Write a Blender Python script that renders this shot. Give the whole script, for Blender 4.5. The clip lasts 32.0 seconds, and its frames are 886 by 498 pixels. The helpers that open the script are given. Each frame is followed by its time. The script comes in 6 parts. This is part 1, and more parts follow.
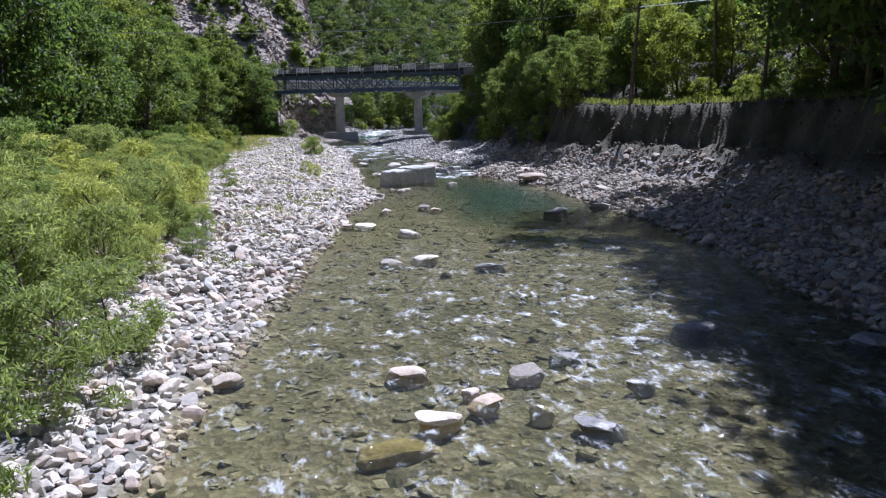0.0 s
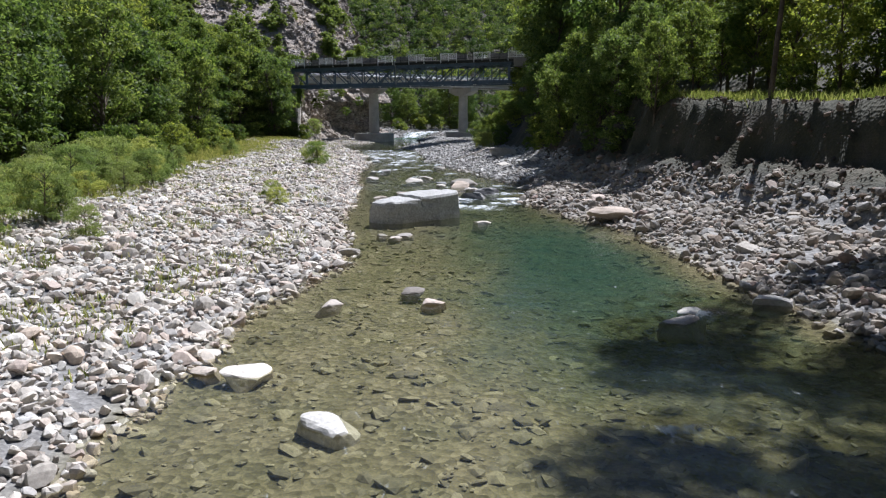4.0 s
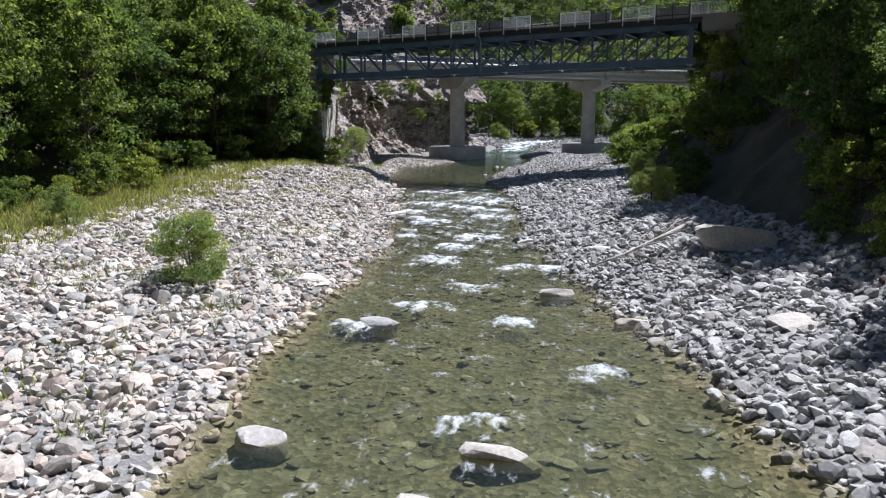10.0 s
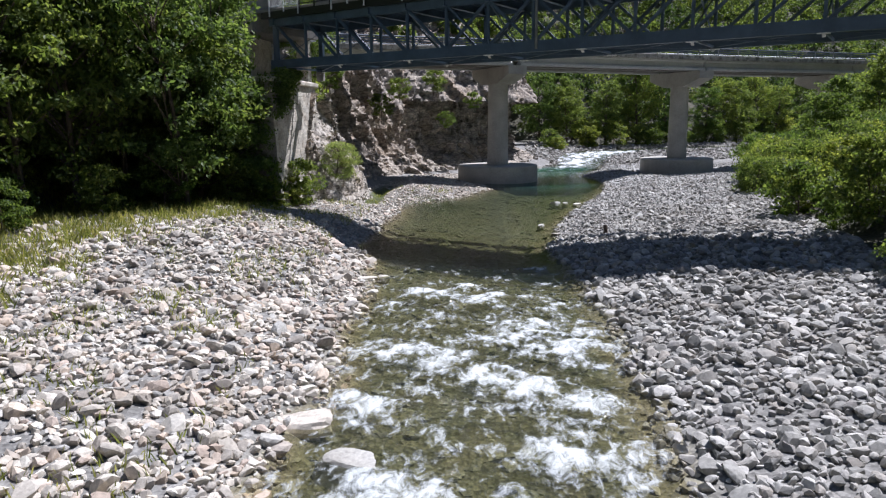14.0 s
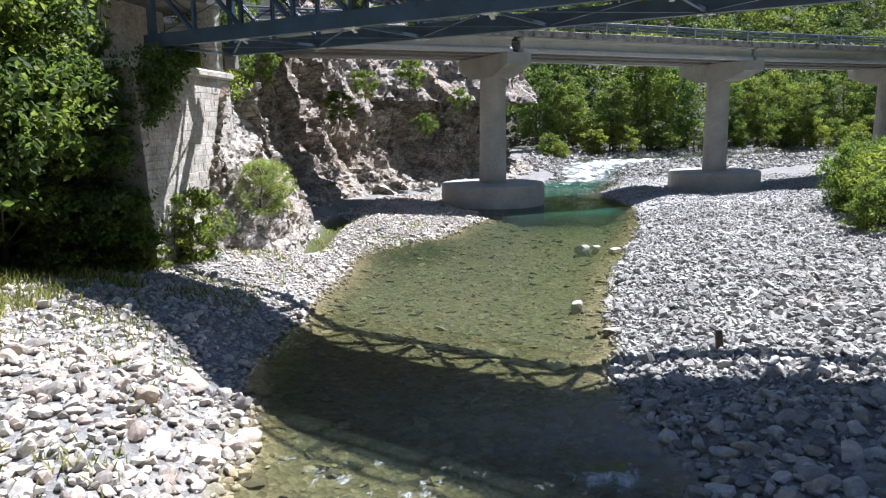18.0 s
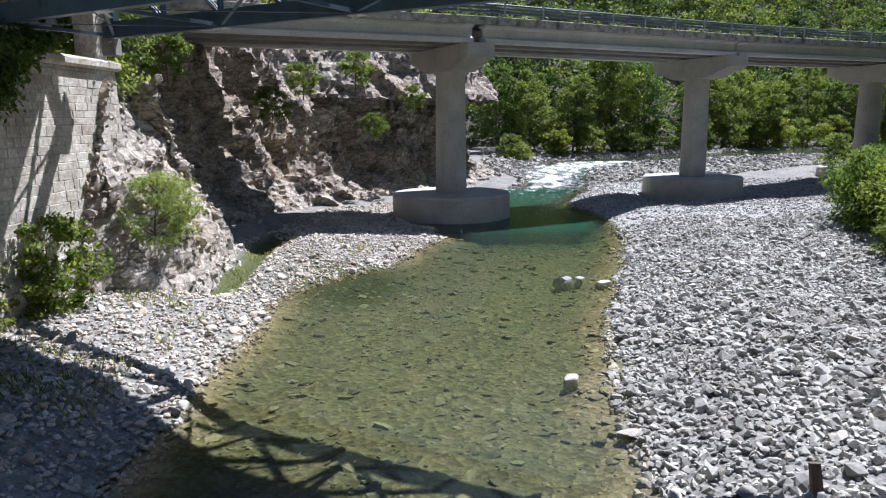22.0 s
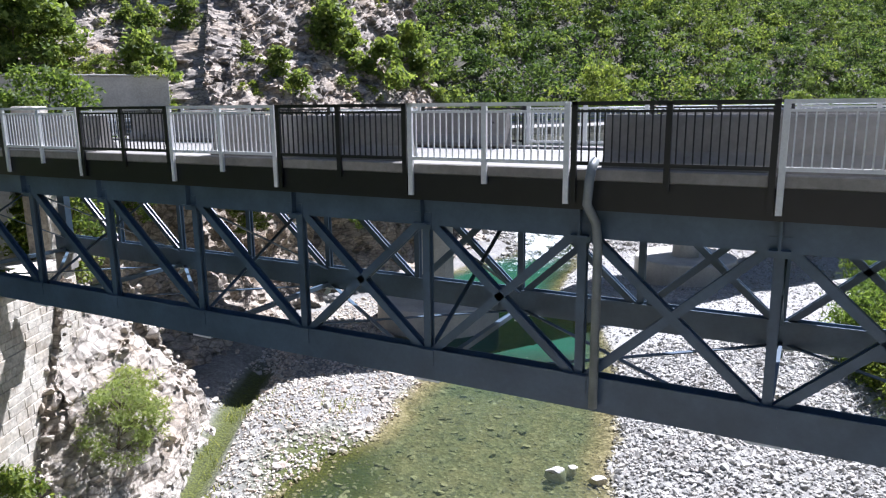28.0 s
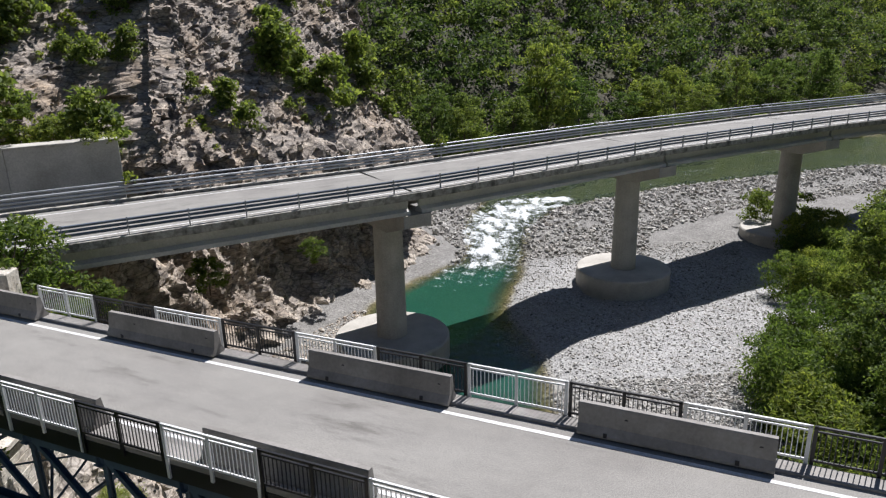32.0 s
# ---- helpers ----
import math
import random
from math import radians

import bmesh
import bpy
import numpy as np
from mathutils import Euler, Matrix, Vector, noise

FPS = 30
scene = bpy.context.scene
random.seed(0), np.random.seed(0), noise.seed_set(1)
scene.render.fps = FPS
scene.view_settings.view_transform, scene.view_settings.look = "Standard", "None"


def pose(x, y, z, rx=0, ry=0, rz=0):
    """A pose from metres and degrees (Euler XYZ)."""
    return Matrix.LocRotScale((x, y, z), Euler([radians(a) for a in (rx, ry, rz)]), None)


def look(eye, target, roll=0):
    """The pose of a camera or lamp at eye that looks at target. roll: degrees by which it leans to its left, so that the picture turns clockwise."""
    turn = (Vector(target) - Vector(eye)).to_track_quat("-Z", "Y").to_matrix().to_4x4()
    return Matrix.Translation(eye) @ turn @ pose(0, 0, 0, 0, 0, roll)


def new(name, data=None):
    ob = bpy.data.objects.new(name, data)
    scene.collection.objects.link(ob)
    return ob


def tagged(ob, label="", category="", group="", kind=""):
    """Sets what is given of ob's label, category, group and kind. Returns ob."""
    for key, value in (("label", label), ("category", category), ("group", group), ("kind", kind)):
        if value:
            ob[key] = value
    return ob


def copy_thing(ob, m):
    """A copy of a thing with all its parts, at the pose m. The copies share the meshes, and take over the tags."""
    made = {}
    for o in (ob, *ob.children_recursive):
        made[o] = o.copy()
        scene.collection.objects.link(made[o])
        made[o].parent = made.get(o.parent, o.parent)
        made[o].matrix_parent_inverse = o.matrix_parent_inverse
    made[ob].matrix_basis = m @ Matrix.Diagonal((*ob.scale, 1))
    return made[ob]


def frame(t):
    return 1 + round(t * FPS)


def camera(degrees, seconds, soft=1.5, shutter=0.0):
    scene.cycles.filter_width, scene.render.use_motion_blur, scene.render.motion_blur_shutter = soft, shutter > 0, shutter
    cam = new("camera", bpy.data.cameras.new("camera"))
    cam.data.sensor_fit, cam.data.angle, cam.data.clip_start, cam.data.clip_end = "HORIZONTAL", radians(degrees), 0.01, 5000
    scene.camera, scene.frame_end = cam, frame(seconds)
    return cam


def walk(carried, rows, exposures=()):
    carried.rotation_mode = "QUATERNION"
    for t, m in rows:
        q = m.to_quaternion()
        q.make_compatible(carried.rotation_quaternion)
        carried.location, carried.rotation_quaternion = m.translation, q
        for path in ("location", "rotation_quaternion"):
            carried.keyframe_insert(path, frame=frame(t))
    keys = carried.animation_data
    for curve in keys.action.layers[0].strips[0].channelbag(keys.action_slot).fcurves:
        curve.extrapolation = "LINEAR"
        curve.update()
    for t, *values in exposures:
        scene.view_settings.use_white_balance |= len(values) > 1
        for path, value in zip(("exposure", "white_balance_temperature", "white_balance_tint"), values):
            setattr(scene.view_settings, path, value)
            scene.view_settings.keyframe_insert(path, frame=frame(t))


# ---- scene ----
cam = camera(64.35, 32.0, 1.25)
# seconds, eye (m), yaw, pitch, roll (degrees)
PATH = [
    (0, -6.54, -150.99, 4.85, -9.17, -10.43, -0.77),
    (0.5, -5.90, -148.71, 4.89, -9.26, -10.48, -0.72),
    (1, -5.30, -146.31, 4.89, -9.33, -10.49, -0.69),
    (1.5, -4.71, -143.71, 4.88, -9.27, -10.50, -0.64),
    (2, -4.12, -140.92, 4.88, -8.89, -10.51, -0.54),
    (2.5, -3.52, -138.05, 4.89, -8.20, -10.52, -0.41),
    (4.5, -0.62, -124.51, 4.93, -3.80, -10.40, -0.34),
    (5, 0.01, -120.80, 5.05, -2.66, -10.44, -0.44),
    (5.5, 0.58, -116.84, 5.13, -1.60, -10.43, -0.59),
    (6, 1.08, -112.64, 5.21, -0.64, -10.39, -0.71),
    (6.5, 1.56, -108.25, 5.31, 0.36, -10.35, -0.78),
    (7, 1.99, -103.59, 5.40, 1.41, -10.30, -0.73),
    (7.5, 2.34, -98.74, 5.45, 2.25, -10.26, -0.56),
    (8, 2.59, -93.84, 5.53, 2.60, -10.23, -0.36),
    (8.5, 2.72, -88.85, 5.66, 2.58, -10.25, -0.25),
    (9, 2.79, -83.80, 5.82, 2.69, -10.32, -0.24),
    (9.5, 2.83, -78.84, 5.98, 3.18, -10.36, -0.23),
    (10, 2.82, -74.03, 6.12, 3.91, -10.39, -0.25),
    (10.5, 2.79, -69.40, 6.25, 4.77, -10.42, -0.30),
    (11, 2.78, -64.98, 6.42, 5.74, -10.50, -0.32),
    (11.5, 2.77, -60.73, 6.60, 6.77, -10.58, -0.28),
    (12, 2.64, -56.55, 6.70, 7.54, -10.56, -0.30),
    (12.5, 2.47, -52.48, 6.77, 7.82, -10.51, -0.34),
    (13, 2.29, -48.58, 6.86, 7.79, -10.50, -0.38),
    (13.5, 2.06, -44.89, 6.92, 7.69, -10.45, -0.43),
    (14, 1.81, -41.48, 6.97, 7.57, -10.34, -0.47),
    (14.5, 1.57, -38.35, 7.04, 7.48, -10.31, -0.50),
    (15, 1.38, -35.46, 7.14, 7.43, -10.38, -0.54),
    (15.5, 1.23, -32.76, 7.26, 7.43, -10.47, -0.61),
    (17.5, 0.18, -24.07, 7.32, 6.87, -10.29, -0.70),
    (18, -0.08, -22.26, 7.24, 6.45, -10.20, -0.76),
    (18.5, -0.19, -20.86, 7.30, 6.41, -10.22, -0.84),
    (19, -0.23, -19.72, 7.41, 6.40, -10.28, -0.93),
    (19.5, -0.32, -18.62, 7.50, 5.95, -10.37, -1.00),
    (20, -0.42, -17.56, 7.56, 5.30, -10.48, -0.92),
    (20.5, -0.45, -16.60, 7.55, 4.67, -10.49, -0.80),
    (21, -0.47, -15.71, 7.50, 3.98, -10.41, -0.71),
    (21.5, -0.50, -14.87, 7.47, 3.35, -10.39, -0.60),
    (22, -0.56, -14.09, 7.49, 2.90, -10.43, -0.58),
    (22.5, -0.64, -13.37, 7.51, 2.64, -10.45, -0.67),
    (23, -0.70, -12.74, 7.52, 2.57, -10.41, -0.78),
    (23.5, -0.74, -12.18, 7.54, 2.60, -10.40, -0.84),
    (24, -0.77, -11.68, 7.67, 2.56, -10.41, -0.84),
    (24.5, -0.80, -11.28, 8.12, 2.44, -10.41, -0.77),
    (25, -0.78, -10.92, 9.00, 2.40, -10.43, -0.74),
    (25.5, -0.72, -10.50, 10.17, 2.33, -10.57, -0.92),
    (27.5, -0.46, -10.28, 14.99, 2.26, -11.38, -0.65),
    (28, -0.45, -10.39, 16.13, 2.01, -11.67, -0.62),
    (28.5, -0.43, -10.46, 17.30, 1.78, -12.08, -0.61),
    (29, -0.40, -10.55, 18.51, 1.38, -12.64, -0.66),
    (29.5, -0.38, -10.67, 19.73, 0.77, -13.32, -0.74),
    (30, -0.34, -10.78, 20.94, 0.17, -14.15, -0.87),
    (30.5, -0.29, -10.85, 22.14, -0.36, -15.08, -1.00),
    (31, -0.27, -10.90, 23.30, -0.88, -16.00, -1.08),
    (31.5, -0.25, -10.92, 24.44, -1.40, -16.91, -1.14),
    (32, -0.23, -10.92, 25.61, -1.96, -17.87, -1.18),
]


def aim(x, y, z, yaw, pitch, roll):
    a, p = radians(yaw), radians(pitch)
    ahead = Vector((-math.sin(a) * math.cos(p), math.cos(a) * math.cos(p), math.sin(p)))
    return look((x, y, z), Vector((x, y, z)) + 5 * ahead, roll)


walk(cam, [(t, aim(*p)) for t, *p in PATH], [(0, 0.84, 5350, 22), (5, 0.70, 5750, 14), (10, 0.74, 5650, 16), (14, 0.70, 5750, 17), (15.5, 0.82, 5800, 16), (17.5, 1.32, 5700, 15), (20, 1.34, 5700, 15), (22, 1.02, 5700, 15), (24, 0.80, 5800, 15), (25.5, 0.90, 5800, 15), (27.2, 1.52, 5650, 17), (29, 1.40, 5850, 17), (30.2, 0.94, 6120, 12), (31, 0.70, 6150, 14), (32, 0.55, 6150, 14)])

# ---- light ----
world = bpy.data.worlds.new("sky")
scene.world = world
world.use_nodes = True
wn = world.node_tree.nodes
sky = wn.new("ShaderNodeTexSky")
sky.sky_type, sky.sun_disc = "NISHITA", False
SUN_DIR = Vector((0.384, 0.497, 1.0)).normalized()
sky.sun_elevation = math.asin(SUN_DIR.z)
sky.sun_rotation = math.atan2(SUN_DIR.x, SUN_DIR.y)
world.node_tree.links.new(sky.outputs[0], wn["Background"].inputs[0])
sky.altitude, sky.air_density, sky.dust_density = 700, 0.85, 0.4
wn["Background"].inputs[1].default_value = 0.05
sun = new("sun", bpy.data.lights.new("sun", "SUN"))
sun.data.energy, sun.data.angle, sun.data.color = 5.0, radians(0.53), (1.0, 0.965, 0.915)
sun.matrix_world = look(Vector((0, 0, 80)), Vector((0, 0, 80)) - SUN_DIR)


# ---- materials ----
def mat_base(name):
    m = bpy.data.materials.new(name)
    m.use_nodes = True
    nt = m.node_tree
    return m, nt, nt.nodes["Principled BSDF"], nt.links


def node(nt, kind, **values):
    n = nt.nodes.new(kind)
    for k, v in values.items():
        n.inputs[k.replace("_", " ")].default_value = v
    return n


def ramp(nt, src, stops):
    r = nt.nodes.new("ShaderNodeValToRGB")
    el = r.color_ramp.elements
    while len(el) < len(stops):
        el.new(0.5)
    for e, (p, c) in zip(el, stops):
        e.position, e.color = p, (*c, 1)
    nt.links.new(src, r.inputs[0])
    return r.outputs[0]


def mix(nt, fac, a, b, how="MIX"):
    n = nt.nodes.new("ShaderNodeMix")
    n.data_type, n.blend_type = "RGBA", how
    for i, v in ((0, fac), (6, a), (7, b)):
        if isinstance(v, (int, float)):
            n.inputs[i].default_value = v
        elif isinstance(v, tuple):
            n.inputs[i].default_value = (*v, 1)
        else:
            nt.links.new(v, n.inputs[i])
    return n.outputs[2]


def rough_surface(name, stops, scale=2.0, fine=18.0, bump=0.4, rough=0.85, spread=0.0, per="object", metal=0.0, dist=0.03, grain=0.35):
    """Two scales of mottling, a bump, and a shade of its own for each piece (spread)."""
    m, nt, p, li = mat_base(name)
    co = nt.nodes.new("ShaderNodeTexCoord").outputs["Object"] if per == "local" else nt.nodes.new("ShaderNodeNewGeometry").outputs["Position"]
    big = node(nt, "ShaderNodeTexNoise", Scale=scale, Detail=4.0, Roughness=0.6)
    small = node(nt, "ShaderNodeTexNoise", Scale=fine, Detail=5.0, Roughness=0.7)
    li.new(co, big.inputs["Vector"])
    li.new(co, small.inputs["Vector"])
    col = ramp(nt, big.outputs[0], stops)
    speck = ramp(nt, small.outputs[0], [(0.3, (1 - 1.3 * grain,) * 3), (0.7, (1 + 0.7 * grain,) * 3)])
    col = mix(nt, 1.0, col, speck, "MULTIPLY")
    if spread:
        src = nt.nodes.new("ShaderNodeObjectInfo").outputs["Random"] if per == "object" else nt.nodes.new("ShaderNodeNewGeometry").outputs["Random Per Island"]
        sh = ramp(nt, src, [(0.0, (1 - spread,) * 3), (0.5, (1, 1, 1)), (1.0, (1 + spread,) * 3)])
        col = mix(nt, 1.0, col, sh, "MULTIPLY")
    li.new(col, p.inputs["Base Color"])
    b = node(nt, "ShaderNodeBump", Strength=bump, Distance=dist)
    li.new(small.outputs[0], b.inputs["Height"])
    li.new(b.outputs[0], p.inputs["Normal"])
    p.inputs["Roughness"].default_value = rough
    p.inputs["Metallic"].default_value = metal
    return m


PALE_TONES = [(0.0, (0.22, 0.20, 0.18)), (0.15, (0.40, 0.375, 0.34)), (0.4, (0.54, 0.505, 0.45)), (0.55, (0.47, 0.39, 0.32)), (0.68, (0.40, 0.40, 0.39)), (0.84, (0.63, 0.60, 0.545)), (0.94, (0.50, 0.42, 0.365)), (1.0, (0.34, 0.285, 0.25))]
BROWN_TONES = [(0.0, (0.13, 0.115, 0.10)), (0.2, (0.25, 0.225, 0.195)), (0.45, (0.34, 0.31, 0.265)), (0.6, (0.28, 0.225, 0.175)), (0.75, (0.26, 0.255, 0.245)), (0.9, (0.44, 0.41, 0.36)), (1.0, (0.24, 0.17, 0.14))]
GREY_TONES = [(0.0, (0.16, 0.16, 0.155)), (0.2, (0.28, 0.28, 0.27)), (0.45, (0.39, 0.385, 0.37)), (0.6, (0.33, 0.31, 0.285)), (0.75, (0.44, 0.44, 0.43)), (0.9, (0.53, 0.52, 0.505)), (1.0, (0.24, 0.23, 0.225))]


def stone_surface(name, per, tones=PALE_TONES):
    m, nt, p, li = mat_base(name)
    geo = nt.nodes.new("ShaderNodeNewGeometry")
    src = geo.outputs["Random Per Island"] if per == "island" else nt.nodes.new("ShaderNodeObjectInfo").outputs["Random"]
    tone = mix(nt, 1.0, ramp(nt, src, tones), (1.02, 1.0, 0.96), "MULTIPLY")
    small = node(nt, "ShaderNodeTexNoise", Scale=9.0, Detail=6.0, Roughness=0.7)
    li.new(geo.outputs["Position"], small.inputs["Vector"])
    grain = ramp(nt, small.outputs[0], [(0.3, (0.68, 0.68, 0.68)), (0.7, (1.22, 1.21, 1.19))])
    patch = node(nt, "ShaderNodeTexNoise", Scale=0.45, Detail=4.0, Roughness=0.6)
    li.new(geo.outputs["Position"], patch.inputs["Vector"])
    tone = mix(nt, 1.0, tone, ramp(nt, patch.outputs[0], [(0.32, (0.72, 0.70, 0.67)), (0.5, (1, 1, 1)), (0.68, (1.14, 1.14, 1.13))]), "MULTIPLY")
    li.new(mix(nt, 1.0, tone, grain, "MULTIPLY"), p.inputs["Base Color"])
    b = node(nt, "ShaderNodeBump", Strength=0.5, Distance=0.03)
    li.new(small.outputs[0], b.inputs["Height"])
    li.new(b.outputs[0], p.inputs["Normal"])
    p.inputs["Roughness"].default_value = 0.85
    return m


def leaf_surface(name, stops, tone=False):
    """Leaves; with tone each tree of a wood has a shade of its own."""
    m, nt, p, li = mat_base(name)
    isl = nt.nodes.new("ShaderNodeNewGeometry").outputs["Random Per Island"]
    if tone:
        at = nt.nodes.new("ShaderNodeAttribute")
        at.attribute_name = "tone"
        ob = at.outputs["Fac"]
    else:
        ob = nt.nodes.new("ShaderNodeObjectInfo").outputs["Random"]
    col = ramp(nt, isl, stops)
    lo, hi = ((0.42, 0.52, 0.52), (1.55, 1.38, 1.05)) if tone else ((0.62, 0.72, 0.66), (1.4, 1.25, 1.0))
    col = mix(nt, 1.0, col, ramp(nt, ob, [(0, lo), (0.5, (0.95, 0.95, 0.95)), (1, hi)]), "MULTIPLY")
    li.new(col, p.inputs["Base Color"])
    p.inputs["Roughness"].default_value = 0.5
    p.inputs["Specular IOR Level"].default_value = 0.18
    tr = nt.nodes.new("ShaderNodeBsdfTranslucent")
    li.new(mix(nt, 1.0, col, (1.5, 1.5, 0.8), "MULTIPLY"), tr.inputs[0])
    ms = nt.nodes.new("ShaderNodeMixShader")
    ms.inputs[0].default_value = 0.56
    li.new(p.outputs[0], ms.inputs[1])
    li.new(tr.outputs[0], ms.inputs[2])
    li.new(ms.outputs[0], nt.nodes["Material Output"].inputs[0])
    return m


def plain(name, col, rough=0.5, metal=0.0, wear=0.25, scale=6.0):
    lo = tuple(c * (1 - wear) for c in col)
    hi = tuple(min(1, c * (1 + wear * 0.6)) for c in col)
    return rough_surface(name, [(0.3, lo), (0.7, hi)], scale * 0.3, scale * 4, 0.1, rough, metal=metal, dist=0.005, grain=0.10)


def ground_surface():
    """River gravel, toned down for shaded gaps, near the stream; earth and moss farther off, by the 'soil' attribute.
    """
    m, nt, p, li = mat_base("river gravel and earth")
    pos = nt.nodes.new("ShaderNodeNewGeometry").outputs["Position"]
    vor = node(nt, "ShaderNodeTexVoronoi", Scale=5.5)
    noi = node(nt, "ShaderNodeTexNoise", Scale=0.5, Detail=6.0)
    fine = node(nt, "ShaderNodeTexNoise", Scale=14.0, Detail=5.0)
    for n in (vor, noi, fine):
        li.new(pos, n.inputs["Vector"])
    # gravel colour lowered to stand for shadow in the gaps between stones
    peb = ramp(nt, vor.outputs["Color"], [(0.15, (0.10, 0.097, 0.09)), (0.5, (0.20, 0.194, 0.18)), (0.85, (0.33, 0.32, 0.30))])
    peb = mix(nt, 0.55, peb, ramp(nt, noi.outputs[0], [(0.3, (0.14, 0.133, 0.12)), (0.7, (0.27, 0.26, 0.24))]))
    sand = nt.nodes.new("ShaderNodeAttribute")
    sand.attribute_name = "sand"
    peb = mix(nt, sand.outputs["Fac"], peb, ramp(nt, vor.outputs["Color"], [(0.15, (0.27, 0.268, 0.26)), (0.5, (0.36, 0.357, 0.345)), (0.85, (0.45, 0.445, 0.43))]))
    earth = ramp(nt, noi.outputs[0], [(0.3, (0.03, 0.032, 0.015)), (0.55, (0.06, 0.055, 0.03)), (0.75, (0.10, 0.08, 0.055))])
    at = nt.nodes.new("ShaderNodeAttribute")
    at.attribute_name = "soil"
    col = mix(nt, at.outputs["Fac"], peb, earth)
    wet = nt.nodes.new("ShaderNodeAttribute")
    wet.attribute_name = "bed"
    bedc = ramp(nt, vor.outputs["Color"], [(0.1, (0.085, 0.078, 0.045)), (0.5, (0.20, 0.18, 0.115)), (0.9, (0.34, 0.31, 0.215))])
    bedc = mix(nt, 0.35, bedc, ramp(nt, noi.outputs[0], [(0.3, (0.13, 0.125, 0.06)), (0.7, (0.27, 0.235, 0.15))]))
    alg = nt.nodes.new("ShaderNodeAttribute")
    alg.attribute_name = "algae"
    col = mix(nt, wet.outputs["Fac"], col, bedc)
    col = mix(nt, alg.outputs["Fac"], col, ramp(nt, fine.outputs[0], [(0.35, (0.022, 0.030, 0.003)), (0.65, (0.080, 0.092, 0.008))]))
    col = mix(nt, 1.0, col, ramp(nt, fine.outputs[0], [(0.3, (0.65, 0.65, 0.65)), (0.7, (1.2, 1.2, 1.2))]), "MULTIPLY")
    li.new(col, p.inputs["Base Color"])
    b = node(nt, "ShaderNodeBump", Strength=0.9, Distance=0.06)
    li.new(vor.outputs["Distance"], b.inputs["Height"])
    li.new(b.outputs[0], p.inputs["Normal"])
    p.inputs["Roughness"].default_value = 0.9
    return m


def water_surface():
    """Clear shallow water: a tint that deepens with depth, gloss on the ripples, broken foam in the rapids."""
    m, nt, p, li = mat_base("stream water")
    out = nt.nodes["Material Output"]
    pos = nt.nodes.new("ShaderNodeNewGeometry").outputs["Position"]

    def attr(name):
        n = nt.nodes.new("ShaderNodeAttribute")
        n.attribute_name = name
        return n.outputs["Fac"]

    def math_node(op, a, b):
        n = nt.nodes.new("ShaderNodeMath")
        n.operation = op
        for i, v in enumerate((a, b)):
            if isinstance(v, (int, float)):
                n.inputs[i].default_value = v
            else:
                li.new(v, n.inputs[i])
        return n.outputs[0]

    def span(src, a, b, lo, hi):
        n = nt.nodes.new("ShaderNodeMapRange")
        for k, v in (("From Min", a), ("From Max", b), ("To Min", lo), ("To Max", hi)):
            n.inputs[k].default_value = v
        li.new(src, n.inputs[0])
        return n.outputs[0]

    depth, foam, chop = attr("depth"), attr("foam"), attr("chop")
    st = node(nt, "ShaderNodeMapping")
    st.inputs["Scale"].default_value = (1.0, 0.6, 1.0)
    li.new(pos, st.inputs["Vector"])
    w1 = node(nt, "ShaderNodeTexNoise", Scale=1.6, Detail=5.0, Roughness=0.6, Distortion=0.4)
    w2 = node(nt, "ShaderNodeTexNoise", Scale=7.0, Detail=4.0, Roughness=0.6)
    fn = node(nt, "ShaderNodeTexNoise", Scale=3.2, Detail=9.0, Roughness=0.72, Distortion=0.5)
    for n in (w1, w2, fn):
        li.new(st.outputs[0], n.inputs["Vector"])
    wave_h = math_node("ADD", w1.outputs[0], math_node("MULTIPLY", w2.outputs[0], 0.45))
    b = node(nt, "ShaderNodeBump", Distance=0.26)
    li.new(span(chop, 0, 1, 0.07, 1.0), b.inputs["Strength"])
    li.new(wave_h, b.inputs["Height"])
    tint = ramp(nt, depth, [(0.0, (0.95, 0.94, 0.91)), (0.12, (0.85, 0.83, 0.73)), (0.25, (0.70, 0.70, 0.57)), (0.42, (0.55, 0.60, 0.46)), (0.62, (0.36, 0.46, 0.37)), (1.0, (0.04, 0.24, 0.16))])
    tr = nt.nodes.new("ShaderNodeBsdfTransparent")
    li.new(tint, tr.inputs[0])
    milk = nt.nodes.new("ShaderNodeBsdfDiffuse")
    li.new(ramp(nt, depth, [(0.2, (0.10, 0.115, 0.085)), (0.55, (0.075, 0.13, 0.10)), (1.0, (0.035, 0.15, 0.10))]), milk.inputs[0])
    li.new(b.outputs[0], milk.inputs["Normal"])
    body = nt.nodes.new("ShaderNodeMixShader")
    li.new(span(depth, 0.15, 1.0, 0.0, 0.42), body.inputs[0])
    li.new(tr.outputs[0], body.inputs[1])
    li.new(milk.outputs[0], body.inputs[2])
    gl = nt.nodes.new("ShaderNodeBsdfGlossy")
    gl.inputs["Roughness"].default_value = 0.06
    li.new(b.outputs[0], gl.inputs["Normal"])
    fr = node(nt, "ShaderNodeFresnel", IOR=1.33)
    li.new(b.outputs[0], fr.inputs["Normal"])
    top = nt.nodes.new("ShaderNodeMixShader")
    li.new(fr.outputs[0], top.inputs[0])
    li.new(body.outputs[0], top.inputs[1])
    li.new(gl.outputs[0], top.inputs[2])
    level = math_node("ADD", foam, math_node("MULTIPLY", math_node("SUBTRACT", fn.outputs[0], 0.5), 2.3))
    white = nt.nodes.new("ShaderNodeBsdfDiffuse")
    white.inputs[0].default_value = (0.80, 0.84, 0.84, 1)
